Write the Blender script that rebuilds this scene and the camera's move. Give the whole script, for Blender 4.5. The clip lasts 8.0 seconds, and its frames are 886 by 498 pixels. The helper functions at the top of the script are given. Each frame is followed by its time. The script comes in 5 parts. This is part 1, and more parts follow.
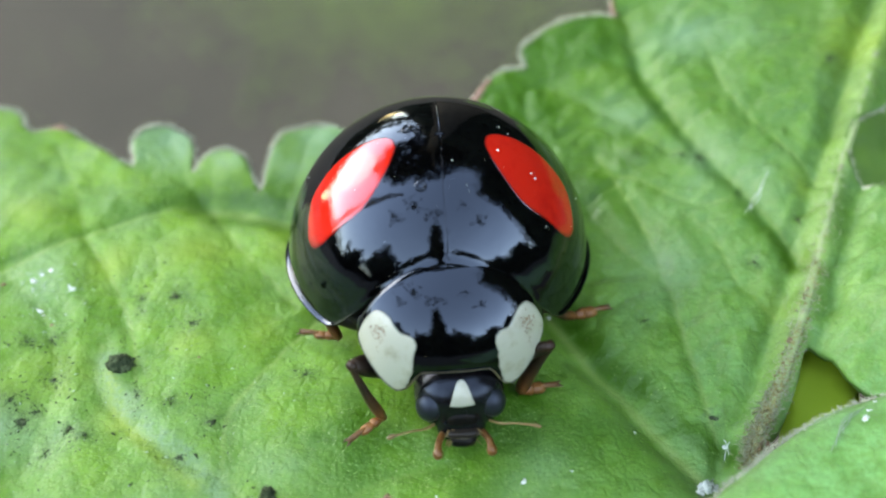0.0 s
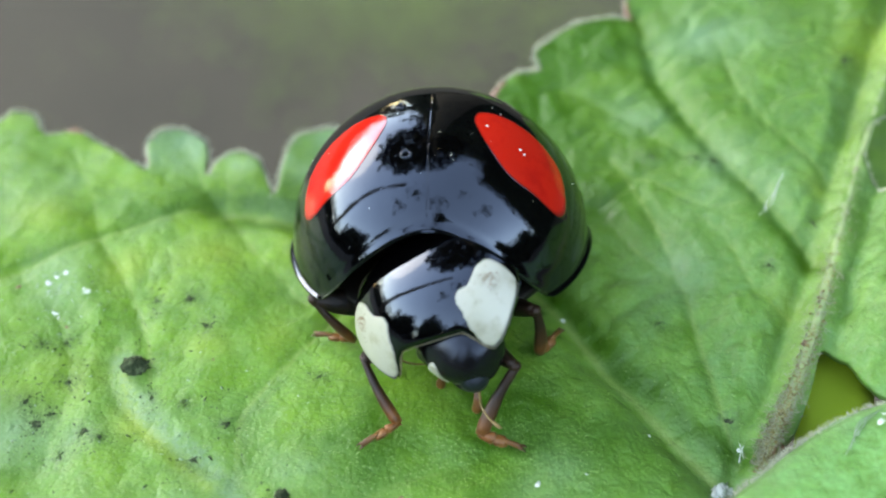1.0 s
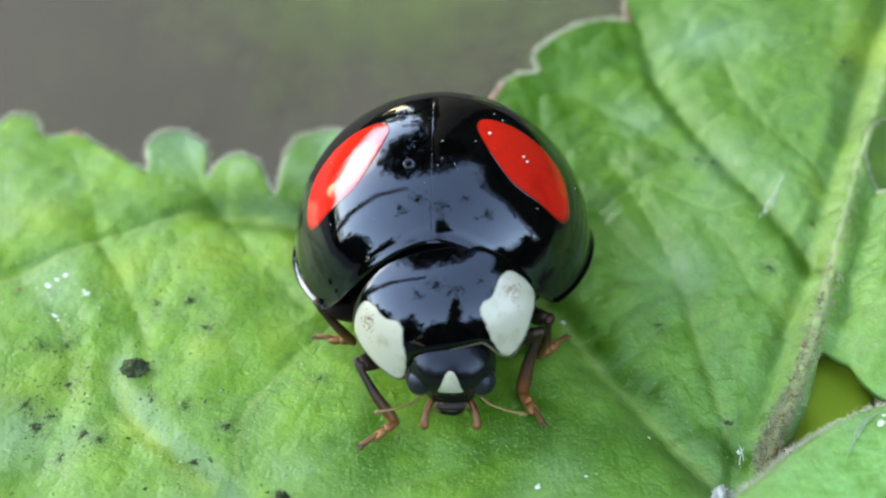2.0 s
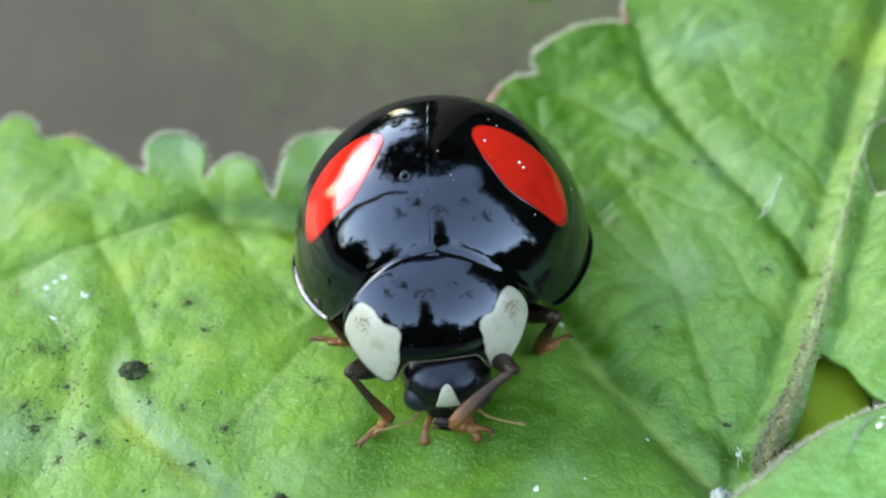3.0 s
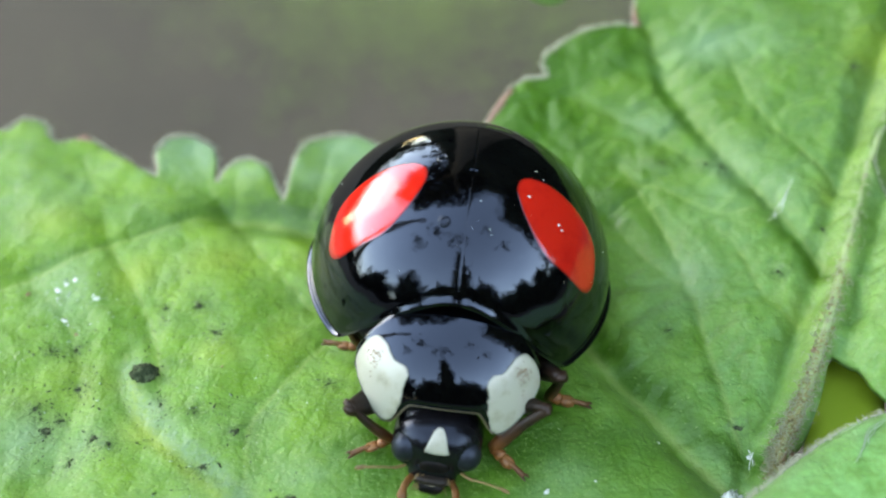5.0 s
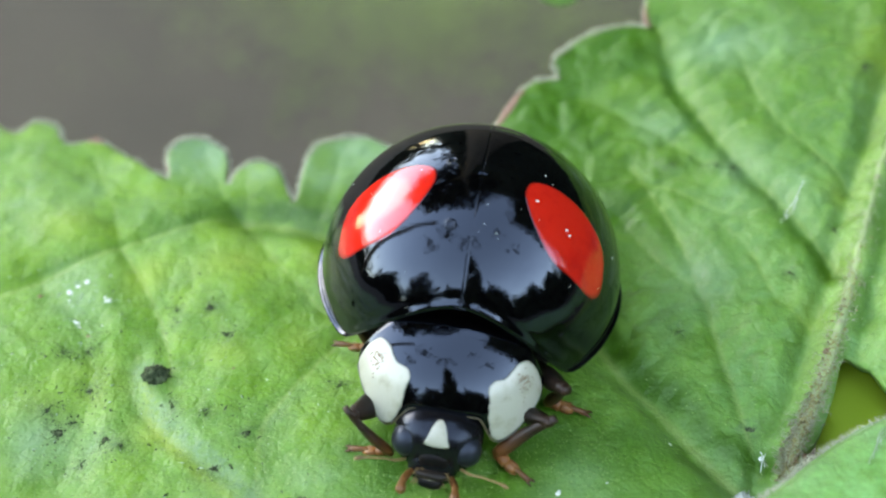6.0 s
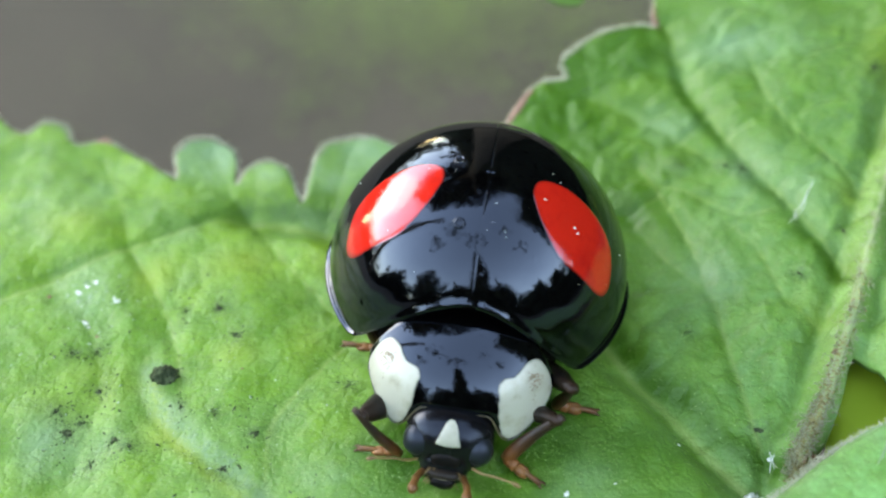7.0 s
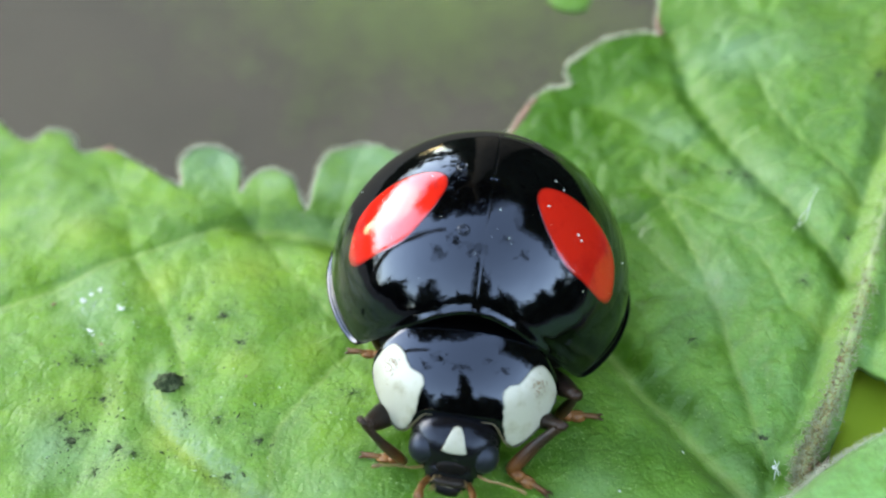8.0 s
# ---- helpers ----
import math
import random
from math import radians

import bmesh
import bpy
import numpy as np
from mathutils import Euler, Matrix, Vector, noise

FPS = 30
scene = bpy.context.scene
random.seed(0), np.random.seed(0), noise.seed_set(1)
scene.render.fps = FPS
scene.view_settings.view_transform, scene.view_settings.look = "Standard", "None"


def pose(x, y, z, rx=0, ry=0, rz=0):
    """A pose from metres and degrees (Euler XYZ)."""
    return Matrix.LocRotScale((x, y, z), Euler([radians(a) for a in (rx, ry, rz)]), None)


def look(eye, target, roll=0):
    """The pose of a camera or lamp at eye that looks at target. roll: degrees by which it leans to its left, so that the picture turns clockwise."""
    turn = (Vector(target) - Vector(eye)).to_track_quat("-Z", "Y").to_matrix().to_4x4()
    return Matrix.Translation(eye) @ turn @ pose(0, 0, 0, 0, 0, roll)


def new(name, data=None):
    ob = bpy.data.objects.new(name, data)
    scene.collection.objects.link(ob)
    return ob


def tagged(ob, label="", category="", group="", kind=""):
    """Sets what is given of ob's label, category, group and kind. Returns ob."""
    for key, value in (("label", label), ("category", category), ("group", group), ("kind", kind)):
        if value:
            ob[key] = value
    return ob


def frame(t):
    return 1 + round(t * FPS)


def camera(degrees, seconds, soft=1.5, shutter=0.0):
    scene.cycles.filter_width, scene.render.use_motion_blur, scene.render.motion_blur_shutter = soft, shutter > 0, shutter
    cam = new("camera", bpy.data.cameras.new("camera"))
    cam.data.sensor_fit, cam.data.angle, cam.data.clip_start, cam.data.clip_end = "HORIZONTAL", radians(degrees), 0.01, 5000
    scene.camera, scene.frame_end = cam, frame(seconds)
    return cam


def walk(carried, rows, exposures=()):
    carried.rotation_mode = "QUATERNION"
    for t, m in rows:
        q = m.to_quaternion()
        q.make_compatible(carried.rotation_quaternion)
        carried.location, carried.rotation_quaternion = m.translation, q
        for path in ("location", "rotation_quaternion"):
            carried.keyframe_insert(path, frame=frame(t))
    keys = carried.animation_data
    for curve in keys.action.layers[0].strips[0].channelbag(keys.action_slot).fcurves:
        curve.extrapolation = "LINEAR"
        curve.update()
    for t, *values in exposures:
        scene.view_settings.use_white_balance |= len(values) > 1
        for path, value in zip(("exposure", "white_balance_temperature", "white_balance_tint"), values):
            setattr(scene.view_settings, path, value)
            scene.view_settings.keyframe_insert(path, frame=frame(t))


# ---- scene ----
from mathutils import geometry

MM = 0.001          # all building below is in millimetres

# ---- camera ----
cam = camera(36.0, 8.0, soft=2.2)
cam.data.dof.use_dof = True
cam.data.dof.focus_distance = 23.2 * MM
cam.data.dof.aperture_fstop = 90.0
# the camera stands still and swings a little on its support: seconds, tilt, roll, turn
CAMERA_ROWS = [
    (0, 43.887, -0.362, -0.338), (0.5, 43.902, -0.088, -0.066), (1, 43.996, 0.047, 0.081), (1.5, 43.862, -0.034, -0.002),
    (1.7, 44.042, 0.098, 0.05), (2.8, 44.125, -0.008, 0.009), (3, 44.168, 0.027, -0.002), (3.5, 44, 0, 0),
    (4, 44.26, 0.027, -0.01), (4.5, 44.226, 0.114, 0.08), (4.7, 44.303, 0.267, 0.242), (5.8, 44.213, 0.471, 0.342),
    (6, 44.354, 0.74, 0.557), (6.5, 44.415, 0.897, 0.672), (7, 44.378, 1.001, 0.795), (7.5, 44.349, 1.128, 0.955),
    (8, 44.689, 1.136, 0.9),
]
walk(cam, [(t, pose(-0.127 * MM, -17.114 * MM, 18.622 * MM, tilt, roll, pan)) for t, tilt, roll, pan in CAMERA_ROWS],
     exposures=[(0, 4.37, 10200, 12), (8, 4.37, 10200, 12)])

# ---- light: a hazy sun low behind the plant, open sky over the front half ----
SUN_AZ, SUN_EL = -58.0, 27.0     # azimuth from +y towards +x
world = bpy.data.worlds.new("sky")
scene.world = world
world.use_nodes = True
wn, wl = world.node_tree.nodes, world.node_tree.links
sky = wn.new("ShaderNodeTexSky")
sky.sky_type = "NISHITA"
sky.sun_disc = False
sky.sun_elevation, sky.sun_rotation = radians(SUN_EL), radians(SUN_AZ)
sky.dust_density = 0.1
wl.new(sky.outputs["Color"], wn["Background"].inputs["Color"])
wn["Background"].inputs["Strength"].default_value = 0.15
sun = new("sun", bpy.data.lights.new("sun", "SUN"))
sun.data.energy = 0.05
sun.data.angle = radians(26)
sun.data.color = (1.0, 0.96, 0.9)
sa, se = radians(SUN_AZ), radians(SUN_EL)
SUN_DIR = Vector((math.sin(sa) * math.cos(se), math.cos(sa) * math.cos(se), math.sin(se)))
sun.matrix_world = look(SUN_DIR, (0, 0, 0))


# ---- materials ----
def material(name, base=(0.5, 0.5, 0.5), rough=0.5, **more):
    m = bpy.data.materials.new(name)
    m.use_nodes = True
    b = m.node_tree.nodes["Principled BSDF"]
    b.inputs["Base Color"].default_value = (*base, 1)
    b.inputs["Roughness"].default_value = rough
    for k, v in more.items():
        b.inputs[k.replace("_", " ")].default_value = v
    return m, m.node_tree.nodes, m.node_tree.links, b


def coords(n, l, scale):
    """Object coordinates in millimetres times scale."""
    c = n.new("ShaderNodeTexCoord")
    v = n.new("ShaderNodeVectorMath")
    v.operation = "SCALE"
    v.inputs["Scale"].default_value = scale / MM
    l.new(c.outputs["Object"], v.inputs[0])
    return v.outputs[0]


def noise_node(n, l, scale, detail=4.0, rough=0.6):
    t = n.new("ShaderNodeTexNoise")
    t.inputs["Scale"].default_value = 1.0
    t.inputs["Detail"].default_value = detail
    t.inputs["Roughness"].default_value = rough
    l.new(coords(n, l, scale), t.inputs["Vector"])
    return t


def ramp(n, l, source, *stops):
    r = n.new("ShaderNodeValToRGB")
    while len(r.color_ramp.elements) < len(stops):
        r.color_ramp.elements.new(0.5)
    for e, (p, c) in zip(r.color_ramp.elements, stops):
        e.position, e.color = p, (*c, 1) if len(c) == 3 else c
    l.new(source, r.inputs["Fac"])
    return r.outputs["Color"]


def mix(n, l, fac, a, b, mode="MIX"):
    x = n.new("ShaderNodeMix")
    x.data_type, x.blend_type = "RGBA", mode
    for v, s in ((fac, x.inputs[0]), (a, x.inputs[6]), (b, x.inputs[7])):
        if isinstance(v, (int, float)):
            s.default_value = v
        elif isinstance(v, tuple):
            s.default_value = (*v, 1)
        else:
            l.new(v, s)
    return x.outputs[2]


def bump(n, l, b, height, distance, strength=1.0, after=None):
    u = n.new("ShaderNodeBump")
    u.inputs["Distance"].default_value = distance * MM
    u.inputs["Strength"].default_value = strength
    l.new(height, u.inputs["Height"])
    if after:
        l.new(after, u.inputs["Normal"])
    l.new(u.outputs["Normal"], b.inputs["Normal"])
    return u.outputs["Normal"]


def attribute(n, key):
    a = n.new("ShaderNodeAttribute")
    a.attribute_name = key
    return a.outputs["Fac"]


def cells(n, l, scale, warp, feature="DISTANCE_TO_EDGE"):
    """A warped cell pattern, scale cells to the millimetre."""
    net = n.new("ShaderNodeTexVoronoi")
    net.feature = feature
    net.inputs["Scale"].default_value = 1.0
    bent, sc = n.new("ShaderNodeVectorMath"), n.new("ShaderNodeVectorMath")
    sc.operation = "SCALE"
    sc.inputs["Scale"].default_value = warp
    l.new(noise_node(n, l, scale * 0.9, 3.0).outputs["Color"], sc.inputs[0])
    l.new(coords(n, l, scale), bent.inputs[0])
    l.new(sc.outputs[0], bent.inputs[1])
    l.new(bent.outputs[0], net.inputs["Vector"])
    return net.outputs["Distance"]


def leaf_material(name, young, old, pale, gloss=0.46, bluish=(0.046, 0.130, 0.046)):
    """Blade of a leaf: mottled greens, nets of veinlets, and what its attributes say of veins, painted shade and sheen,
    mould and scar.
    """
    m, n, l, b = material(name, old, gloss, Specular_IOR_Level=0.34)
    big = noise_node(n, l, 0.22, 4.0, 0.55)
    mid = noise_node(n, l, 0.8, 5.0, 0.6)
    blotch = noise_node(n, l, 2.1, 4.0, 0.62)
    fine = noise_node(n, l, 7.0, 4.0, 0.7)
    grain = noise_node(n, l, 17.0, 3.0, 0.65)
    col = ramp(n, l, big.outputs["Fac"], (0.36, old), (0.62, young))
    col = mix(n, l, ramp(n, l, mid.outputs["Fac"], (0.44, (0, 0, 0)), (0.62, (1, 1, 1))), col, pale)
    # bluer towards one side of the blade: sky sheen put into the colour
    place = n.new("ShaderNodeSeparateXYZ")
    l.new(coords(n, l, 1.0), place.inputs[0])
    drift = n.new("ShaderNodeMath")
    drift.operation = "MULTIPLY_ADD"
    drift.inputs[1].default_value = 7.0
    l.new(big.outputs["Fac"], drift.inputs[0])
    l.new(place.outputs["X"], drift.inputs[2])
    span = n.new("ShaderNodeMapRange")
    span.inputs["From Min"].default_value, span.inputs["From Max"].default_value = 3.0, 10.0
    span.inputs["To Max"].default_value = 0.6
    l.new(drift.outputs[0], span.inputs["Value"])
    light_fall = n.new("ShaderNodeMapRange")       # fall of light put into the colour: lighter in front, darker at the back
    light_fall.inputs["From Min"].default_value, light_fall.inputs["From Max"].default_value = -2.5, 5.5
    l.new(place.outputs["Y"], light_fall.inputs["Value"])
    col = mix(n, l, span.outputs["Result"], col, mix(n, l, light_fall.outputs["Result"], tuple(1.85 * c for c in bluish), tuple(0.52 * c for c in bluish)))
    col = mix(n, l, ramp(n, l, blotch.outputs["Fac"], (0.36, (0.58, 0.58, 0.58)), (0.54, (0, 0, 0))), col, (0.040, 0.135, 0.010))
    col = mix(n, l, ramp(n, l, noise_node(n, l, 1.3, 4.0, 0.65).outputs["Fac"], (0.52, (0, 0, 0)), (0.70, (0.5, 0.5, 0.5))), col, (0.125, 0.295, 0.040))
    # darker green along the furrows of the net, paler between them
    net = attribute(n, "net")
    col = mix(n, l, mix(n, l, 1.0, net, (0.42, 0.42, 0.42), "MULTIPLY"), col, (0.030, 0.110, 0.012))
    small = cells(n, l, 3.4, 0.7)
    col = mix(n, l, ramp(n, l, small, (0.0, (0.22, 0.22, 0.22)), (0.10, (0, 0, 0))), col, (0.045, 0.135, 0.014))
    col = mix(n, l, ramp(n, l, fine.outputs["Fac"], (0.40, (0, 0, 0)), (0.75, (0.6, 0.6, 0.6))), col, (0.085, 0.17, 0.022))
    col = mix(n, l, ramp(n, l, grain.outputs["Fac"], (0.55, (0, 0, 0)), (0.70, (0.65, 0.65, 0.65))), col, (0.13, 0.25, 0.08))
    col = mix(n, l, attribute(n, "vein"), col, (0.19, 0.28, 0.08))
    # the dark green and the pale teal carry some shade and sky sheen
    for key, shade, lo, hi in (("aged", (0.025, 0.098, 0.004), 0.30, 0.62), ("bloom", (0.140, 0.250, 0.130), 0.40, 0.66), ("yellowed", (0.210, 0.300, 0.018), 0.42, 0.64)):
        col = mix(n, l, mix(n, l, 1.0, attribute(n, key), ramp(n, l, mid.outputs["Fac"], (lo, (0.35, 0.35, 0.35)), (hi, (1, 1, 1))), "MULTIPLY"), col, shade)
    specks = noise_node(n, l, 11.0, 5.0, 0.75)
    col = mix(n, l, mix(n, l, 1.0, attribute(n, "mould"), ramp(n, l, specks.outputs["Fac"], (0.42, (0, 0, 0)), (0.62, (0.9, 0.9, 0.9))), "MULTIPLY"), col, (0.014, 0.030, 0.012))
    patch = mix(n, l, 1.0, attribute(n, "scar"), ramp(n, l, fine.outputs["Fac"], (0.3, (0.2, 0.2, 0.2)), (0.6, (0.9, 0.9, 0.9))), "MULTIPLY")
    col = mix(n, l, patch, col, (0.12, 0.22, 0.10))
    l.new(col, b.inputs["Base Color"])
    l.new(ramp(n, l, blotch.outputs["Fac"], (0.3, (gloss - 0.12,) * 3), (0.7, (gloss + 0.12,) * 3)), b.inputs["Roughness"])
    cup = ramp(n, l, small, (0.0, (0, 0, 0)), (0.18, (0.7, 0.7, 0.7)), (0.5, (1, 1, 1)))
    one = bump(n, l, b, cup, 0.030, 0.32)
    two = bump(n, l, b, blotch.outputs["Fac"], 0.10, 0.22, one)
    three = bump(n, l, b, fine.outputs["Fac"], 0.035, 0.40, two)
    four = bump(n, l, b, cells(n, l, 12.0, 0.5, "F1"), 0.022, 0.42, three)
    bump(n, l, b, grain.outputs["Fac"], 0.014, 0.65, four)
    # light coming through the blade
    tr = n.new("ShaderNodeBsdfTranslucent")
    l.new(mix(n, l, 1.0, col, (1.0, 0.95, 0.45), "MULTIPLY"), tr.inputs["Color"])
    mx = n.new("ShaderNodeMixShader")
    mx.inputs[0].default_value = 0.22
    l.new(b.outputs[0], mx.inputs[1])
    l.new(tr.outputs[0], mx.inputs[2])
    l.new(mx.outputs[0], n["Material Output"].inputs["Surface"])
    return m


LEAF = leaf_material("leaf_blade", (0.130, 0.275, 0.016), (0.062, 0.185, 0.014), (0.090, 0.215, 0.040))
LEAF_FRONT = leaf_material("leaf_front", (0.09, 0.24, 0.04), (0.07, 0.19, 0.034), (0.105, 0.245, 0.085), 0.46, (0.085, 0.215, 0.07))


def cuticle(name, base, rough, wave=0.011, coat=0.0, gleam=0.5):
    """Polished insect shell: shallow unevenness, sparse fine dents and dulled smears."""
    m, n, l, b = material(name, base, rough, IOR=1.5, Coat_Weight=coat, Coat_Roughness=0.03, Specular_Tint=(0.62, 0.76, 1.0, 1.0), Specular_IOR_Level=gleam)
    w = noise_node(n, l, 1.1, 2.0, 0.5)
    d = noise_node(n, l, 5.0, 3.0, 0.6)
    f = noise_node(n, l, 26.0, 2.0)
    one = bump(n, l, b, w.outputs["Fac"], wave * 2.2, 0.5)
    two = bump(n, l, b, ramp(n, l, d.outputs["Fac"], (0.67, (0, 0, 0)), (0.82, (1, 1, 1))), wave * 0.6, 0.45, one)
    three = bump(n, l, b, f.outputs["Fac"], 0.002, 0.4, two)
    l.new(three, b.inputs["Coat Normal"])
    g = noise_node(n, l, 1.4, 5.0)
    l.new(ramp(n, l, g.outputs["Fac"], (0.5, (rough,) * 3), (0.8, (rough + 0.09,) * 3)), b.inputs["Roughness"])
    return m


def spotted(name, base, dark, scale, edge, rough, coat=0.4, gleam=0.5):
    m, n, l, b = material(name, base, rough, Coat_Weight=coat, Coat_Roughness=0.06, Specular_IOR_Level=gleam)
    t = noise_node(n, l, scale, 4.0)
    l.new(ramp(n, l, t.outputs["Fac"], (edge, base), (edge + 0.16, dark)), b.inputs["Base Color"])
    u = noise_node(n, l, 12.0, 2.0)
    bump(n, l, b, u.outputs["Fac"], 0.006, 0.4)
    return m


def along(name, *stops, length=1.0, rough=0.42, gleam=0.26):
    """Colour that changes along the piece's own z axis, over length millimetres."""
    m, n, l, b = material(name, (0.1, 0.1, 0.1), rough, Specular_IOR_Level=gleam)
    c = n.new("ShaderNodeTexCoord")
    s = n.new("ShaderNodeSeparateXYZ")
    d = n.new("ShaderNodeMath")
    d.operation = "MULTIPLY"
    d.inputs[1].default_value = 1 / (length * MM)
    l.new(c.outputs["Object"], s.inputs[0])
    l.new(s.outputs["Z"], d.inputs[0])
    col = ramp(n, l, d.outputs[0], *stops)
    t = noise_node(n, l, 7.0, 3.0)
    col = mix(n, l, ramp(n, l, t.outputs["Fac"], (0.45, (0, 0, 0)), (0.7, (0.5, 0.5, 0.5))), col, (0.02, 0.012, 0.006))
    l.new(col, b.inputs["Base Color"])
    bump(n, l, b, t.outputs["Fac"], 0.02, 0.5)
    return m




def fading(mat, dark):
    """Lets a pigment run out into dark where the piece's 'rim' says so."""
    n, l = mat.node_tree.nodes, mat.node_tree.links
    base = n["Principled BSDF"].inputs["Base Color"]
    l.new(mix(n, l, attribute(n, "rim"), base.links[0].from_socket, dark), base)
    return mat


BLACK = cuticle("black_shell", (0.0004, 0.0004, 0.0005), 0.024, gleam=0.47)
HEAD_BLACK = cuticle("head_shell", (0.003, 0.0027, 0.003), 0.24, 0.024, 0.0, 0.27)
RED = spotted("red_spot", (0.42, 0.012, 0.006), (0.34, 0.008, 0.005), 2.0, 0.5, 0.07, 0.0)
fading(RED, (0.004, 0.001, 0.001)).node_tree.nodes["Principled BSDF"].inputs["Specular Tint"].default_value = (0.74, 0.82, 1.0, 1.0)
WHITE = spotted("white_patch", (0.262, 0.258, 0.202), (0.200, 0.192, 0.136), 3.0, 0.5, 0.30, 0.3)
BROW = spotted("brow_mark", (0.262, 0.258, 0.202), (0.200, 0.192, 0.136), 3.0, 0.5, 0.30, 0.3)
fading(WHITE, (0.02, 0.018, 0.012))
EYE = cuticle("eye", (0.006, 0.007, 0.009), 0.40, 0.004, 0.0, 0.36)
BELLY = material("underside", (0.004, 0.0035, 0.003), 0.5, Specular_IOR_Level=0.2)[0]
SIDE_RIM = material("side_rim", (0.060, 0.060, 0.048), 0.35, Specular_IOR_Level=0.3)[0]
LIP = spotted("lip", (0.010, 0.007, 0.005), (0.024, 0.015, 0.008), 6.0, 0.5, 0.45, 0.0, 0.18)
MOUTH = spotted("mouth_plate", (0.0025, 0.002, 0.002), (0.006, 0.004, 0.003), 6.0, 0.5, 0.5, 0.0, 0.1)
JOINT = spotted("neck_skin", (0.085, 0.068, 0.036), (0.05, 0.038, 0.02), 4.0, 0.5, 0.4)
FEMUR = along("femur", (0.0, (0.018, 0.008, 0.004)), (0.30, (0.006, 0.004, 0.003)), (0.8, (0.002, 0.002, 0.002)), length=1.2, gleam=0.2)
TIBIA = along("tibia", (0.0, (0.150, 0.050, 0.013)), (0.3, (0.050, 0.019, 0.007)), (0.65, (0.013, 0.007, 0.004)), (0.95, (0.020, 0.009, 0.005)), length=1.2)
TARSUS = along("tarsus", (0.0, (0.125, 0.038, 0.010)), (0.5, (0.155, 0.062, 0.018)), (0.95, (0.045, 0.018, 0.008)), length=0.8, rough=0.35)
PALP_SKIN = spotted("palp", (0.105, 0.039, 0.009), (0.050, 0.016, 0.005), 3.0, 0.5, 0.4, 0.0, 0.3)
FEELER = spotted("antenna", (0.15, 0.095, 0.035), (0.09, 0.055, 0.022), 5.0, 0.5, 0.4, 0.0, 0.3)
DIRT = spotted("dirt", (0.020, 0.030, 0.014), (0.060, 0.080, 0.040), 9.0, 0.46, 0.9, 0.0, 0.08)
MOULD = spotted("mould", (0.026, 0.046, 0.018), (0.05, 0.08, 0.03), 8.0, 0.5, 0.9, 0.0, 0.05)
OLIVE = spotted("shaded_leaf", (0.19, 0.29, 0.022), (0.15, 0.23, 0.018), 0.5, 0.45, 0.6, 0.0, 0.2)
CHAFF = spotted("white_chaff", (0.44, 0.47, 0.42), (0.22, 0.29, 0.20), 6.0, 0.52, 0.6, 0.0)
WISP = spotted("wisp", (0.16, 0.25, 0.14), (0.24, 0.31, 0.22), 4.0, 0.5, 0.6, 0.0)
BROWN = spotted("brown_bit", (0.14, 0.075, 0.035), (0.07, 0.03, 0.015), 6.0, 0.5, 0.7, 0.0)
HAIR = material("hair", (0.27, 0.28, 0.19), 0.4)[0]
# pale base colour stands in for small glints on the leaf
GLINT = material("glint_bead", (0.20, 0.30, 0.10), 0.22)[0]
DEBRIS = spotted("debris", (0.175, 0.155, 0.060), (0.065, 0.050, 0.020), 9.0, 0.5, 0.8, 0.0, 0.1)
WOOL = material("wool", (0.20, 0.21, 0.13), 0.6)[0]
MARGIN = spotted("leaf_margin", (0.20, 0.215, 0.140), (0.15, 0.095, 0.065), 1.3, 0.52, 0.6, 0.0)
RUST = spotted("withered_edge", (0.17, 0.085, 0.055), (0.11, 0.05, 0.03), 5.0, 0.5, 0.6, 0.0)
PALE_MARGIN = spotted("pale_margin", (0.13, 0.21, 0.09), (0.19, 0.25, 0.15), 2.0, 0.5, 0.6, 0.0)
VEIN = spotted("vein_skin", (0.165, 0.235, 0.085), (0.135, 0.150, 0.068), 4.0, 0.5, 0.6, 0.0)
SOIL = spotted("soil", (0.0425, 0.033, 0.0205), (0.0335, 0.026, 0.0160), 0.05, 0.45, 0.95, 0.0)
WEED = spotted("moss", (0.070, 0.096, 0.018), (0.060, 0.082, 0.017), 0.06, 0.5, 0.7, 0.0)
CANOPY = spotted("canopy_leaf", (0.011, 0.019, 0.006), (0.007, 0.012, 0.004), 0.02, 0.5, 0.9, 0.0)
BARK = spotted("bark", (0.10, 0.075, 0.05), (0.05, 0.035, 0.025), 0.02, 0.5, 0.9, 0.0)


# ---- building helpers (millimetres) ----
def mesh_of(name, verts, faces, mat, smooth=True):
    me = bpy.data.meshes.new(name)
    me.from_pydata([(x * MM, y * MM, z * MM) for x, y, z in verts], [], faces)
    me.update()
    bm = bmesh.new()
    bm.from_mesh(me)
    bmesh.ops.recalc_face_normals(bm, faces=bm.faces)
    bm.to_mesh(me)
    bm.free()
    me.polygons.foreach_set("use_smooth", [smooth] * len(me.polygons))
    me.materials.append(mat)
    return me


def part(name, geo, mat, parent=None, label="", at=None, smooth=True):
    """Links (verts, faces) as one mesh object, under a thing or a part if one is given."""
    ob = new(name, mesh_of(name, geo[0], geo[1], mat, smooth))
    ob.parent = parent
    if at is not None:
        ob.matrix_basis = at
    return tagged(ob, label)


def spot_at(x, y, z, rx=0, ry=0, rz=0):
    return pose(x * MM, y * MM, z * MM, rx, ry, rz)


def joined(*geos):
    vs, fs = [], []
    for v, f in geos:
        k = len(vs)
        vs += [tuple(p) for p in v]
        fs += [tuple(i + k for i in q) for q in f]
    return vs, fs


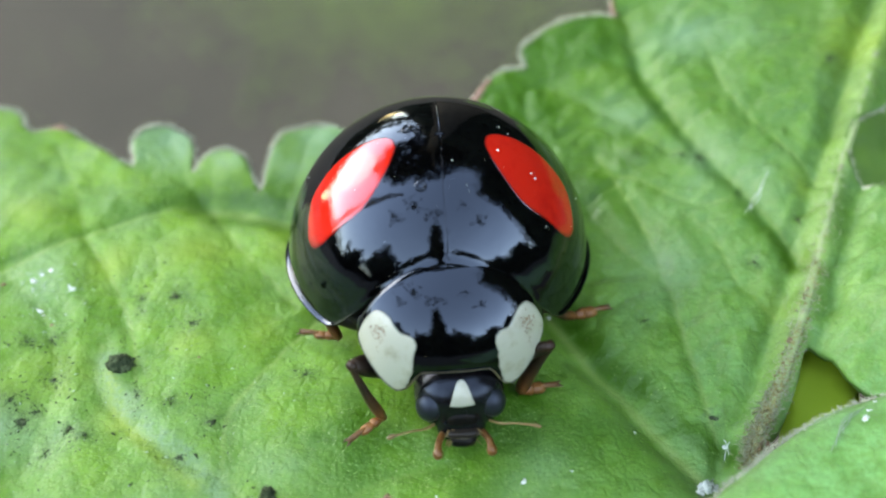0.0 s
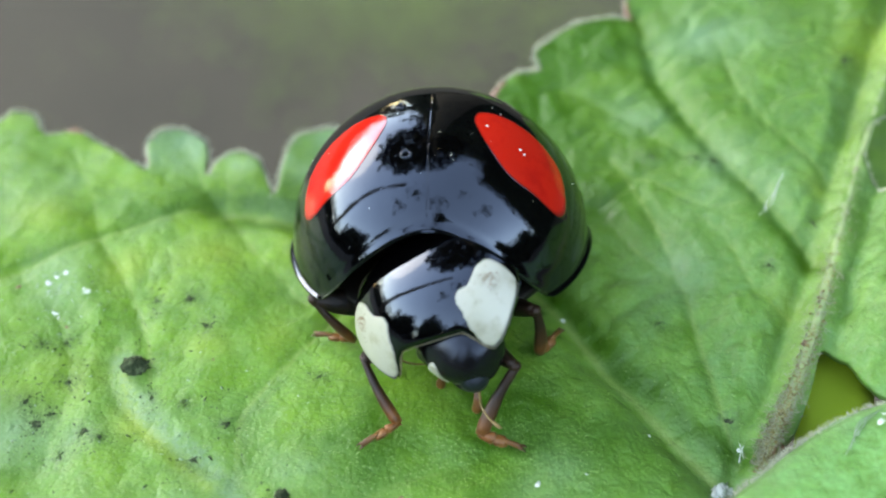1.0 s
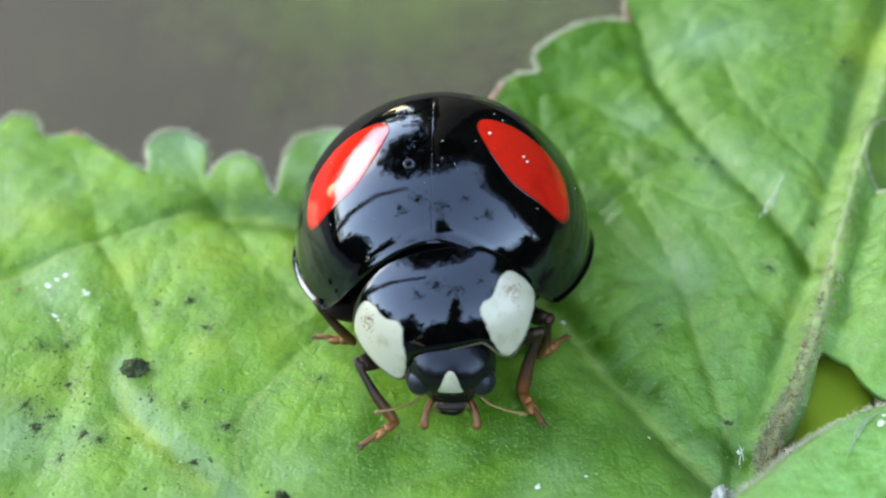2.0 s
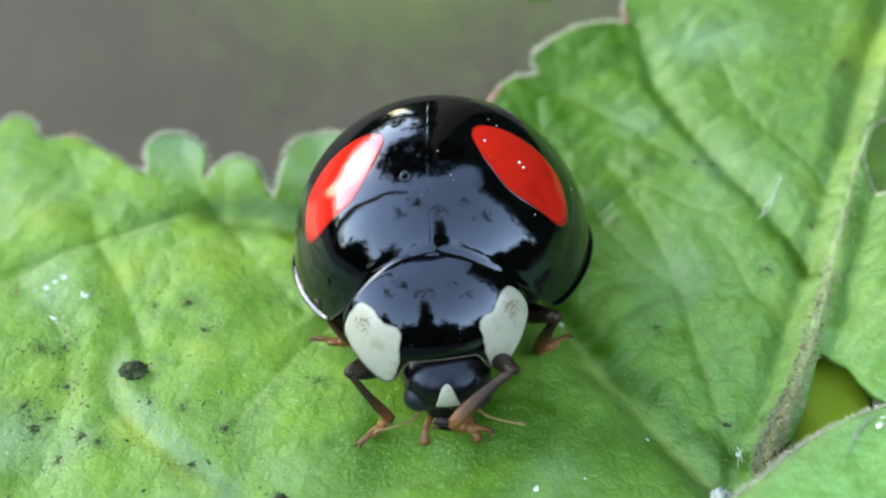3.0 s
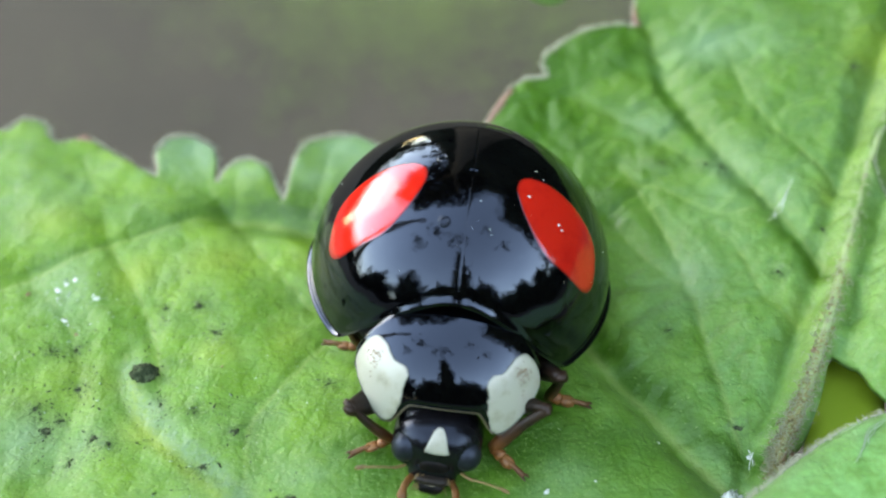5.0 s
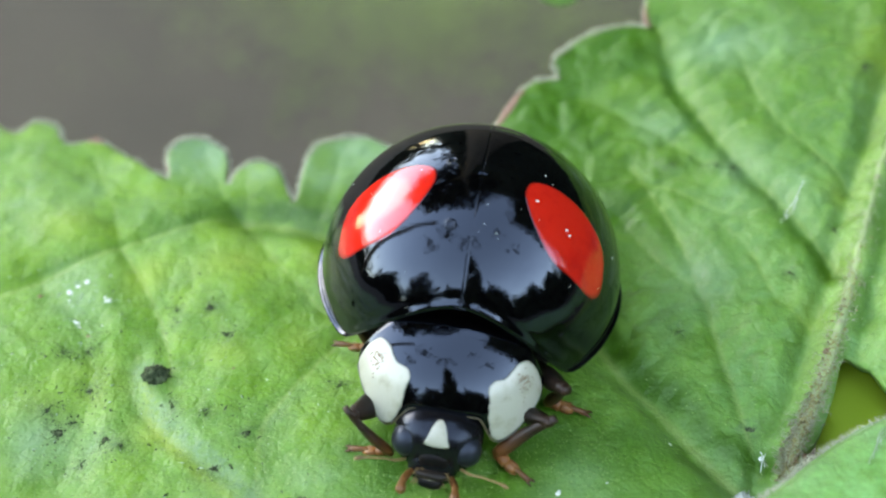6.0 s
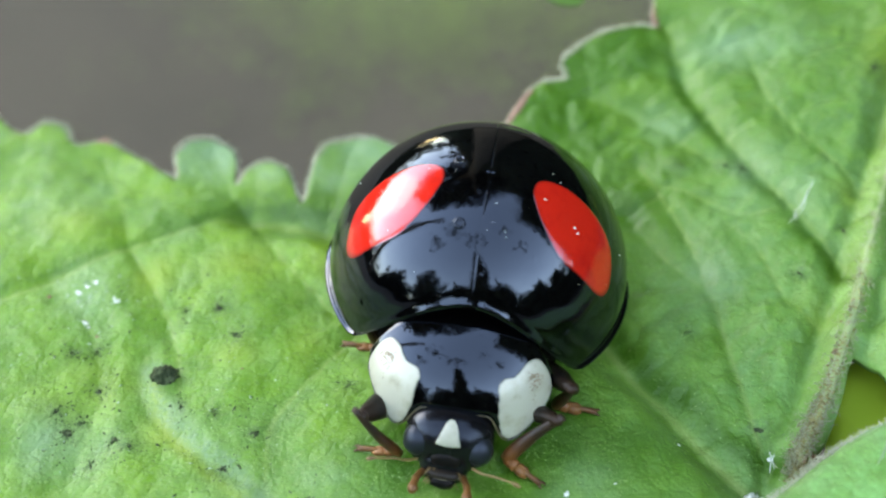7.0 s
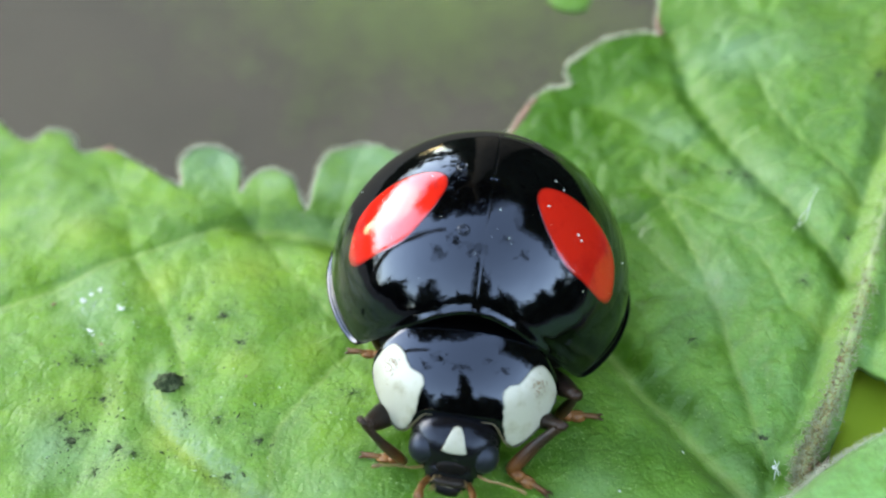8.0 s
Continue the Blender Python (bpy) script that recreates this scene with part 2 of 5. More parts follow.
def moved(geo, m):
    return [tuple(m @ Vector(p)) for p in geo[0]], geo[1]


def sheet(f, us, vs, wrap=False):
    """A grid of quads over f(u, v)."""
    verts = [tuple(f(u, v)) for u in us for v in vs]
    k, rows = len(vs), len(us)
    faces = []
    for i in range(rows if wrap else rows - 1):
        for j in range(k - 1):
            a, b = i * k + j, ((i + 1) % rows) * k + j
            faces.append((a, b, b + 1, a + 1))
    return verts, faces


def thick(geo, drop):
    """Closes an open sheet with an inner copy moved by drop(p)."""
    vs, fs = geo
    k = len(vs)
    edges = {}
    for f in fs:
        for a, b in zip(f, f[1:] + f[:1]):
            edges[(a, b)] = edges.get((a, b), 0) + 1
    rim = [(a, b) for (a, b) in edges if (b, a) not in edges]
    inner = [tuple(drop(Vector(p))) for p in vs]
    return vs + inner, fs + [tuple(i + k for i in reversed(f)) for f in fs] + [(b, a, a + k, b + k) for a, b in rim]


def tube(points, radii, n=10, flat=1.0):
    """A closed tube along points, flattened in its local y by flat."""
    pts = [Vector(p) for p in points]
    verts, faces = [], []
    side = None
    for i, p in enumerate(pts):
        d = (pts[min(i + 1, len(pts) - 1)] - pts[max(i - 1, 0)]).normalized()
        if side is None:
            side = d.orthogonal().normalized()
        side = (side - d * side.dot(d)).normalized()
        other = d.cross(side)
        for k in range(n):
            a = 2 * math.pi * k / n
            verts.append(tuple(p + (side * math.cos(a) + other * math.sin(a) * flat) * radii[i]))
    for i in range(len(pts) - 1):
        for k in range(n):
            a, b = i * n + k, i * n + (k + 1) % n
            faces.append((a, b, b + n, a + n))
    faces.append(tuple(range(n))[::-1])
    faces.append(tuple(range((len(pts) - 1) * n, len(pts) * n)))
    return verts, faces


def ball(rx, ry, rz, at=(0, 0, 0), rings=16, segs=28, rough=0.0, freq=2.0, power=1.0):
    """An ellipsoid, squared off by power below 1, and lumpy by rough."""
    verts, faces = [], []

    def sq(v):
        return math.copysign(abs(v) ** power, v)
    for i in range(1, rings):
        e = math.pi * i / rings - math.pi / 2
        for k in range(segs):
            a = 2 * math.pi * k / segs
            v = Vector((sq(math.cos(a)) * sq(math.cos(e)), sq(math.sin(a)) * sq(math.cos(e)), sq(math.sin(e))))
            v *= 1 + rough * noise.noise(v * freq + Vector(at) * 7.3)
            verts.append((v.x * rx + at[0], v.y * ry + at[1], v.z * rz + at[2]))
    lo, hi = len(verts), len(verts) + 1
    verts += [(at[0], at[1], at[2] - rz), (at[0], at[1], at[2] + rz)]
    for i in range(rings - 2):
        for k in range(segs):
            a, b = i * segs + k, i * segs + (k + 1) % segs
            faces.append((a, b, b + segs, a + segs))
    for k in range(segs):
        faces.append((lo, (k + 1) % segs, k))
        t = (rings - 2) * segs
        faces.append((hi, t + k, t + (k + 1) % segs))
    return verts, faces


def closed_curve(points, per=8):
    """Catmull-Rom through a closed ring of 2D points."""
    out, k = [], len(points)
    for i in range(k):
        a, b, c, d = (Vector(points[(i + j) % k]) for j in (-1, 0, 1, 2))
        for s in range(per):
            t = s / per
            out.append(0.5 * ((2 * b) + (c - a) * t + (2 * a - 5 * b + 4 * c - d) * t * t + (3 * b - a - 3 * c + d) * t ** 3))
    return out


def open_curve(points, per=8):
    pts = [Vector(p) for p in points]
    pts = [2 * pts[0] - pts[1], *pts, 2 * pts[-1] - pts[-2]]
    out = []
    for i in range(1, len(pts) - 2):
        a, b, c, d = pts[i - 1:i + 3]
        for s in range(per):
            t = s / per
            out.append(0.5 * ((2 * b) + (c - a) * t + (2 * a - 5 * b + 4 * c - d) * t * t + (3 * b - a - 3 * c + d) * t ** 3))
    return out + [pts[-2]]


def soft(v, w):
    return w * math.log1p(math.exp(min(v / w, 50)))


# ---- ground and what closes the place round it ----
def ground_z(x, y):
    return -85 + min(math.hypot(x, y), 4000) * 0.010 * noise.noise(Vector((x / 70, y / 70, 0.3)))


def ground():
    def f(u, v):
        r = 30 * (1.32 ** u)
        x, y = r * math.cos(v), r * math.sin(v)
        return x, y, ground_z(x, y)
    geo = sheet(f, range(0, 26), [2 * math.pi * k / 96 for k in range(97)])
    k = len(geo[0])
    centre = [(0, 0, -85)]
    geo = (geo[0] + centre, geo[1] + [(k, i, i + 1) for i in range(96)])
    tagged(part("ground", geo, SOIL), "bare grey-brown garden soil far below the leaf", "soil", kind="structure")


def moss():
    """A thin drift of tiny moss tufts on the soil, far out of focus."""
    rng = random.Random(4)
    geos = []
    for _ in range(5200):
        x, y = rng.gauss(-7, 15), rng.gauss(146, 15)
        r = rng.uniform(0.3, 0.7)
        geos.append(ball(r, r * rng.uniform(0.7, 1.0), 0.45 * r, (x, y, ground_z(x, y) + 0.1), 4, 7))
    tagged(part("moss", joined(*geos), WEED), "thin yellowish green moss on bare soil", "moss", kind="stuff")


def leaf_cloud(rng, places, size):
    """Small pointed leaves at random angles round the places."""
    vs, fs = [], []
    for p in places:
        a = Vector((rng.gauss(0, 1), rng.gauss(0, 1), rng.gauss(0, 1))).normalized()
        b = a.orthogonal().normalized()
        s = size * rng.uniform(0.6, 1.2)
        k = len(vs)
        vs += [tuple(p - a * s), tuple(p + b * s * 0.45), tuple(p + a * s), tuple(p - b * s * 0.45)]
        fs.append((k, k + 1, k + 2, k + 3))
    return vs, fs


def hedges():
    """Unseen growth, added to block sky and shape what the shell mirrors: the tall dark hedge close behind and to one
    side, a tree leaning over, and low shrubs far in front.
    """
    rng = random.Random(11)
    # hedge: footprint and height of each straight run, in mm
    # the low runs only cover bright sky near the horizon
    for x0, x1, y0, y1, top, count in ((-450, 3300, 900, 2000, 4600, 5200), (1500, 3000, -450, 900, 3400, 3000), (-4200, -700, 2100, 2700, 950, 1500), (-4400, -3700, -2600, 2000, 800, 1600), (3600, 4300, -2800, -400, 800, 1000)):
        hedge = new("hedge")
        cx, cy = (x0 + x1) / 2, (y0 + y1) / 2
        hedge.matrix_basis = spot_at(cx, cy, -90)
        tagged(hedge, "unseen dense dark green hedge added to block the sky", "hedge", "hedges")
        w, d = (x1 - x0) / 2, (y1 - y0) / 2
        def wall(u, v):
            px, py = math.cos(u), math.sin(u)
            k = 1 / max(abs(px), abs(py)) ** 0.8
            q = Vector((px * k * (w - 160), py * k * (d - 160), v * (top - 200)))
            k = 1 + 0.12 * noise.noise(q / 420)
            if v > 0.99:
                k *= 0.2
            return q.x * k, q.y * k, q.z * (1 + 0.05 * noise.noise(q / 500)) - 40
        # opaque core added so that no sky shows between the leaves
        part("opaque_core", sheet(wall, [2 * math.pi * i / 60 for i in range(60)], [0, 0.15, 0.3, 0.45, 0.6, 0.75, 0.9, 0.97, 1.0], True), CANOPY, hedge)
        places = []
        while len(places) < count:
            p = Vector((rng.uniform(-w, w), rng.uniform(-d, d), rng.uniform(0, top)))
            edge = min(w - abs(p.x), d - abs(p.y), top - p.z)
            if edge < 220 + 160 * noise.noise(p / 350):
                places.append(p + Vector((rng.gauss(0, 50), rng.gauss(0, 50), rng.gauss(0, 70))))
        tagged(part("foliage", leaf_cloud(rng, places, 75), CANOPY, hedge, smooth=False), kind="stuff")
    # bare stem added only to draw a dark arc in the mirrored sky
    sapling = new("sapling")
    sapling.matrix_basis = spot_at(-2600, 50, -90)
    tagged(sapling, "unseen bare leaning stem added for a dark line in reflections", "sapling")
    part("trunk", tube(open_curve([(0, 0, -40), (60, 40, 500), (380, -60, 1200), (760, -250, 2000), (1500, -420, 2500)], 6), [105 - 2.2 * k for k in range(25)], 10), BARK, sapling)
    # unseen tree: its crown blocks sky overhead and narrows the bright gap
    tree = new("tree")
    tree.matrix_basis = spot_at(-1900, 1500, -90)
    tagged(tree, "unseen dark leafy tree added to block sky over the plant", "tree")
    bole = [(2000, -700, -60), (1960, -660, 700), (1800, -600, 1500), (1500, -500, 2400), (1150, -450, 3200)]
    part("trunk", tube(open_curve(bole, 5), [120 - 4.0 * k for k in range(21)], 12), BARK, tree)
    for end in ((600, -900, 2900), (1500, 100, 3000), (1900, -1300, 2700)):
        part("bough", tube(open_curve([(1800, -600, 1500), ((end[0] + 1700) / 2, (end[1] - 550) / 2, 2100), end], 5), [48 - 3.6 * k for k in range(11)], 8), BARK, tree)
    places = []
    while len(places) < 5200:
        p = Vector((rng.uniform(-1.0, 1), rng.uniform(-1, 1), rng.uniform(-1, 1)))
        if p.length > 1 + 0.35 * noise.noise(p * 3):
            continue
        q = Vector((1150 + p.x * 1500, -450 + p.y * 1050, 2650 + p.z * 1000))
        if noise.noise(q / 300) > -0.12:
            places.append(q)
    # loose clumps over the front sky, added to break up reflections
    for _ in range(9):
        a, e = rng.uniform(2.1, 4.5), radians(rng.uniform(34, 66))
        c = Vector((math.sin(a) * math.cos(e), math.cos(a) * math.cos(e), math.sin(e))) * rng.uniform(2500, 3300) - Vector((-1900, 1500, -90))
        for _ in range(rng.randrange(6, 22)):
            places.append(c + Vector((rng.gauss(0, 150), rng.gauss(0, 150), rng.gauss(0, 60))))
    tagged(part("crown", leaf_cloud(rng, places, 90), CANOPY, tree, smooth=False), kind="stuff")
    # unseen shrubs cover the low sky; the tall one mirrors as a dark upright
    for x, y, r, top in ((-3400, -1700, 950, 1300), (-2400, -3100, 1000, 2000), (-950, -3700, 850, 2100), (-60, -2700, 380, 3600), (900, -3300, 900, 1900), (2300, -2500, 950, 1300), (3000, -1500, 800, 1200)):
        shrub = new("shrub")
        shrub.matrix_basis = spot_at(x, y, -90)
        tagged(shrub, "unseen rounded dark green shrub added for reflections", "shrub", "shrubs")
        places = []
        while len(places) < 1500:
            p = Vector((rng.uniform(-1, 1), rng.uniform(-1, 1), rng.uniform(0, 1)))
            if 0.5 < p.length < 1 + 0.4 * noise.noise(p * 2.5 + Vector((x, y, 0)) / 900):
                places.append(Vector((p.x * r, p.y * r, p.z * top)))
        tagged(part("foliage", leaf_cloud(rng, places, 125), CANOPY, shrub, smooth=False), kind="stuff")
        # added core closes the bright gaps low in the leaves
        part("opaque_core", ball(r * 0.72, r * 0.72, top * 0.40, (0, 0, top * 0.38), 14, 22, 0.5, 2.4), CANOPY, shrub)
        for k in range(4):
            a = k * 1.6 + 0.4
            part("stem", tube([(40 * math.cos(a), 40 * math.sin(a), -40), (120 * math.cos(a), 120 * math.sin(a), top * 0.35), (r * 0.4 * math.cos(a), r * 0.4 * math.sin(a), top * 0.75)], [26, 20, 8], 7), BARK, shrub)


# ---- the leaf that the beetle stands on ----
def leaf_base(x, y):
    """Broad form of the blade: it rises beyond the vein that runs under the beetle, and towards the back edge."""
    s = (x - 1.3) * 0.783 + (y - 0.2) * 0.623
    z = 0.2 * soft(s - 1.2, 0.6)
    b = (y - 2.4) + 0.12 * (x + 2)
    return z + 0.1 * soft(b - 1, 0.5) / (1 + math.exp(min((x - 1) / 0.8, 50)))


# main veins and their branches in plan: (half width, depth, points)
VEINS = [
    (0.26, 0.36, [(4.84, -4.44), (4.33, -4.10), (2.83, -1.95), (1.31, 0.22), (-2.14, 1.58), (-4.52, 2.29)]),
    (0.12, 0.14, [(-2.14, 1.58), (-4.52, 2.29), (-6.8, 1.35), (-8.22, 0.45), (-11, -1.2)]),
    (0.11, 0.10, [(4.82, -3.88), (4.60, -2.73), (4.22, 0.03), (3.84, 1.55), (3.2, 3.2)]),
    (0.15, 0.16, [(6.86, 0.08), (5.98, 1.80), (5.28, 3.05), (4.37, 5.03), (4.06, 6.92)]),
    (0.08, 0.07, [(5.28, 3.05), (4.5, 3.2), (3.3, 4.4), (2.2, 5.2)]),
    (0.08, 0.06, [(5.98, 1.80), (5.0, 1.7), (4.0, 2.4), (2.9, 2.9)]),
    (0.07, 0.06, [(4.22, 0.03), (3.4, 0.9), (2.7, 2.2)]),
    (0.07, 0.05, [(6.46, -1.23), (5.6, -0.4), (5.2, 0.8), (4.7, 1.5)]),
    (0.07, 0.05, [(7.51, 1.58), (6.9, 2.8), (6.0, 4.2), (5.6, 6.0)]),
    (0.09, 0.08, [(-6.8, 1.35), (-6.1, 0.2), (-5.5, -1.2), (-5.3, -2.2)]),
    (0.08, 0.06, [(-4.52, 2.29), (-3.9, 1.2), (-3.2, 0.3), (-2.7, -0.4)]),
    (0.10, 0.09, [(-2.0, -0.6), (-3.0, -1.9), (-3.6, -3.0), (-3.6, -4.4), (-3.9, -6.5)]),
    (0.10, 0.08, [(-6.0, -1.4), (-5.9, -2.4), (-4.9, -3.5), (-3.4, -4.4), (-2.4, -5.6)]),
    (0.06, 0.05, [(-8.2, 0.45), (-7.2, -0.7), (-6.7, -2.3), (-6.9, -4.2)]),
    (0.07, 0.05, [(1.9, -2.9), (0.4, -3.9), (-0.9, -4.3), (-1.9, -4.9)]),
    (0.06, 0.05, [(-7.8, 3.9), (-7.2, 2.6), (-6.8, 1.35)]),
    (0.06, 0.05, [(-5.4, 3.8), (-5.0, 2.9), (-4.52, 2.29)]),
    (0.06, 0.05, [(-2.7, 4.0), (-2.8, 3.0), (-3.1, 2.0)]),
]
RIB = [(5.15, -4.0), (5.45, -3.3), (5.87, -2.57), (6.46, -1.23), (7.0, 0.1), (7.51, 1.58), (8.2, 3.2), (9.02, 5.2), (10, 7.5)]
SCAR = [(-5.85, -1.75), (-5.7, -2.3), (-5.3, -2.85), (-4.75, -3.4), (-4.2, -3.8), (-3.6, -4.5)]
VEIN_LINES = [(w, dep, np.array([tuple(p) for p in open_curve(pts, 6)])) for w, dep, pts in VEINS]


def line_distance(P, line):
    """Distance of each row of P to a polyline."""
    best = np.full(len(P), 1e9)
    for a, b in zip(line[:-1], line[1:]):
        ab = b - a
        t = np.clip(((P - a) @ ab) / (ab @ ab), 0, 1)
        best = np.minimum(best, np.linalg.norm(P - a - t[:, None] * ab, axis=1))
    return best


def scatter(i, j, k):
    """A fixed random number between 0 and 1 for each cell."""
    v = np.sin(i * 127.1 + j * 311.7 + k * 74.7) * 43758.5453
    return v - np.floor(v)


def cell_edge(P, size, angle, stretch):
    """How far each plan point is from the edge of its cell, in cells; cells are drawn out along angle."""
    c, s = math.cos(angle), math.sin(angle)
    wob = np.array([(noise.noise(Vector((x * 0.9, y * 0.9, 21.0))), noise.noise(Vector((x * 0.9, y * 0.9, 47.0)))) for x, y in P]) * 0.35
    Q = P + wob
    U = np.stack([(Q[:, 0] * c + Q[:, 1] * s) / (size * stretch), (Q[:, 1] * c - Q[:, 0] * s) / size], 1)
    base = np.floor(U)
    near = np.full((len(P), 2), 9.0)
    for di in (-2, -1, 0, 1, 2):
        for dj in (-2, -1, 0, 1, 2):
            i, j = base[:, 0] + di, base[:, 1] + dj
            d = np.hypot(i + 0.12 + 0.76 * scatter(i, j, 1) - U[:, 0], j + 0.12 + 0.76 * scatter(i, j, 2) - U[:, 1])
            near[:, 1] = np.minimum(near[:, 1], np.maximum(near[:, 0], d))
            near[:, 0] = np.minimum(near[:, 0], d)
    return (near[:, 1] - near[:, 0]) / 2


def quilt(P):
    """The puckered net of veinlets: rise of the cushions and closeness to their furrows."""
    lobe = 1 / (1 + np.exp(-(0.783 * (P[:, 0] - 1.3) + 0.623 * (P[:, 1] - 0.2)) / 0.5))
    coarse = cell_edge(P, 0.72, radians(28), 1.7)
    left = cell_edge(P, 0.85, radians(-35), 1.9)
    fine = cell_edge(P, 0.34, radians(50), 1.3)
    rise, furrow = np.zeros(len(P)), np.zeros(len(P))
    patchy = np.array([0.55 + 0.75 * noise.noise(Vector((x * 0.55, y * 0.55, 33.0))) for x, y in P]).clip(0.25, 1)
    for d, w, k in ((coarse, 0.17, lobe), (left, 0.15, 0.20 * (1 - lobe))):
        rise += 0.085 * k * patchy * (1 - np.exp(-(d / w) ** 2))
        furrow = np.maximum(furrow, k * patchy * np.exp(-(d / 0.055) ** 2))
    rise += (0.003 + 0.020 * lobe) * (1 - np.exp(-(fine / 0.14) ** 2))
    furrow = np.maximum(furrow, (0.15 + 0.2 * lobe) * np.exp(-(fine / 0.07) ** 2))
    return rise, furrow


def leaf_fields(P):
    """Height, paleness of veins and scar for plan points."""
    z = np.array([leaf_base(x, y) for x, y in P])
    pale = np.zeros(len(P))
    near = np.full(len(P), 1e9)
    for w, dep, line in VEIN_LINES:
        d = line_distance(P, line)
        z -= (0.75 if w > 0.13 else 0.55 if line[:, 0].min() > 1 else 0.32) * dep * np.exp(-(d / (w * 1.5)) ** 2)
        pale = np.maximum(pale, (0.75 if w > 0.2 else 0.62) * np.exp(-(d / (w * 0.36)) ** 2) * min(1, w / 0.10))
        near = np.minimum(near, d)
    d = line_distance(P, np.array(RIB))
    z += 0.10 * np.exp(-(d / 0.22) ** 2) - 0.20 * np.exp(-((d - 0.45) / 0.22) ** 2)
    pale = np.maximum(pale, 0.35 * np.exp(-(d / 0.2) ** 4))
    near = np.minimum(near, d)
    # the outer lobe swells towards the front
    z += 0.55 * np.exp(-((P[:, 0] - 8.6) / 1.3) ** 2 - ((P[:, 1] + 1.5) / 1.2) ** 2)
    z += 0.11 * (1 - np.exp(-(near / 0.7) ** 2))
    z += quilt(P)[0]
    z += np.array([0.10 * noise.noise(Vector((x * 0.45, y * 0.45, 3.1))) + 0.05 * noise.noise(Vector((x * 1.3, y * 1.3, 7.7)))
                   + 0.022 * noise.noise(Vector((x * 3.4, y * 3.4, 1.7))) for x, y in P])
    scar = np.clip(1.2 * np.exp(-(line_distance(P, np.array(SCAR)) / 0.22) ** 2), 0, 1)
    return z - 0.19, pale, scar


def leaf_z(x, y):
    return float(leaf_fields(np.array([[x, y]]))[0][0])


def leaf_heights(points):
    return leaf_fields(np.array([(p[0], p[1]) for p in points]))[0].tolist()


BACK_EDGE = [
    (-14, 6.5), (-11, 5.6), (-9.7, 4.6), (-9.21, 4.87), (-8.75, 4.75), (-8.45, 4.25), (-7.82, 4.36), (-7.28, 4.02),
    (-6.5, 3.42), (-6.14, 3.25), (-6.24, 3.9), (-6.0, 4.28), (-5.5, 4.32), (-5.05, 3.9), (-4.95, 3.1), (-4.72, 3.5),
    (-4.35, 3.68), (-3.9, 3.35), (-3.6, 2.62), (-3.46, 2.7), (-3.42, 3.4), (-3.2, 4.15), (-2.6, 4.38), (-2.05, 4.25),
    (-1.55, 3.9), (-1.0, 3.2), (0.0, 3.3), (0.5, 4.3), (0.87, 4.94), (1.23, 5.42), (1.55, 5.6), (1.85, 5.62), (1.80, 6.04), (2.1, 6.45),
    (2.72, 6.78), (3.4, 6.95), (3.82, 6.96), (3.84, 7.5), (4.3, 8.9), (6.5, 10.2), (10, 11),
]
RIGHT_EDGE = [
    (14, 9), (13, 6.0), (10.5, 4.9), (8.82, 3.67), (8.2, 3.25), (7.98, 2.75), (7.98, 2.25), (8.39, 1.55), (9.8, 1.2), (12.5, 0.5),
    (12.5, -2.6), (10, -3.5), (7.8, -3.1), (7.15, -2.75), (6.8, -1.95), (6.5, -1.72), (6.2, -2.5), (5.8, -3.3), (5.38, -3.9),
    (5.9, -5.2), (6.6, -7.5), (6, -10),
]


# patches of darker green (part painted shade), of pale teal (part painted sheen), and of mould: plan, reach and
# strength
DARKENED = [(2.5, 4.2, 2.2, 1.0), (2.0, 2.6, 1.4, 0.9), (2.2, 6.0, 1.2, 1.7), (3.4, 6.2, 1.1, 1.5), (1.5, 4.7, 1.2, 1.6), (3.6, 3.4, 0.9, 1.1), (2.7, 2.4, 1.2, 1.3), (2.9, 4.3, 1.0, 0.9), (8.0, 3.3, 0.5, 0.7),
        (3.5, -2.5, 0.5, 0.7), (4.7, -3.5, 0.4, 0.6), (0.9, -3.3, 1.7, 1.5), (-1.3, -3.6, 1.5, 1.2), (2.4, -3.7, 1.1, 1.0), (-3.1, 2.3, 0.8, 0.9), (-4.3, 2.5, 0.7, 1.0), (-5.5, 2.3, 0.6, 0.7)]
# pale bluish green, in part the sky's sheen put into the colour
PALE_TEAL = [(5.6, 6.1, 1.1, 0.8), (5.3, 2.9, 0.7, 0.9), (6.2, 2.2, 0.7, 0.9), (5.0, 1.8, 0.7, 0.7), (4.3, 0.3, 0.8, 0.7), (3.8, 4.2, 0.6, 0.6), (-7.2, 0.0, 0.7, 0.8), (-7.3, -3.4, 0.9, 0.9), (-6.3, -3.3, 0.6, 0.7), (-4.4, -4.6, 0.8, 0.7), (-2.4, -4.2, 0.7, 0.5), (1.6, -4.5, 0.8, 0.6), (-8.3, 2.6, 0.8, 0.6), (-5.6, 3.9, 0.5, 0.9), (-4.4, 3.4, 0.4, 0.9), (-2.7, 3.7, 0.7, 0.9)]

YELLOWED = [(-4.4, -1.4, 0.5, 0.45), (-5.6, -3.1, 0.45, 0.6), (-3.2, -1.2, 0.5, 0.5), (-6.2, 0.6, 0.6, 0.6), (-4.6, 0.9, 0.8, 0.5), (-2.9, 0.9, 0.5, 0.5), (6.1, -0.7, 0.4, 0.7), (8.6, 5.4, 0.8, 0.7), (-6.9, -2.2, 0.9, 0.5), (-8.0, 1.9, 0.7, 0.5), (7.0, 1.9, 0.35, 0.5)]


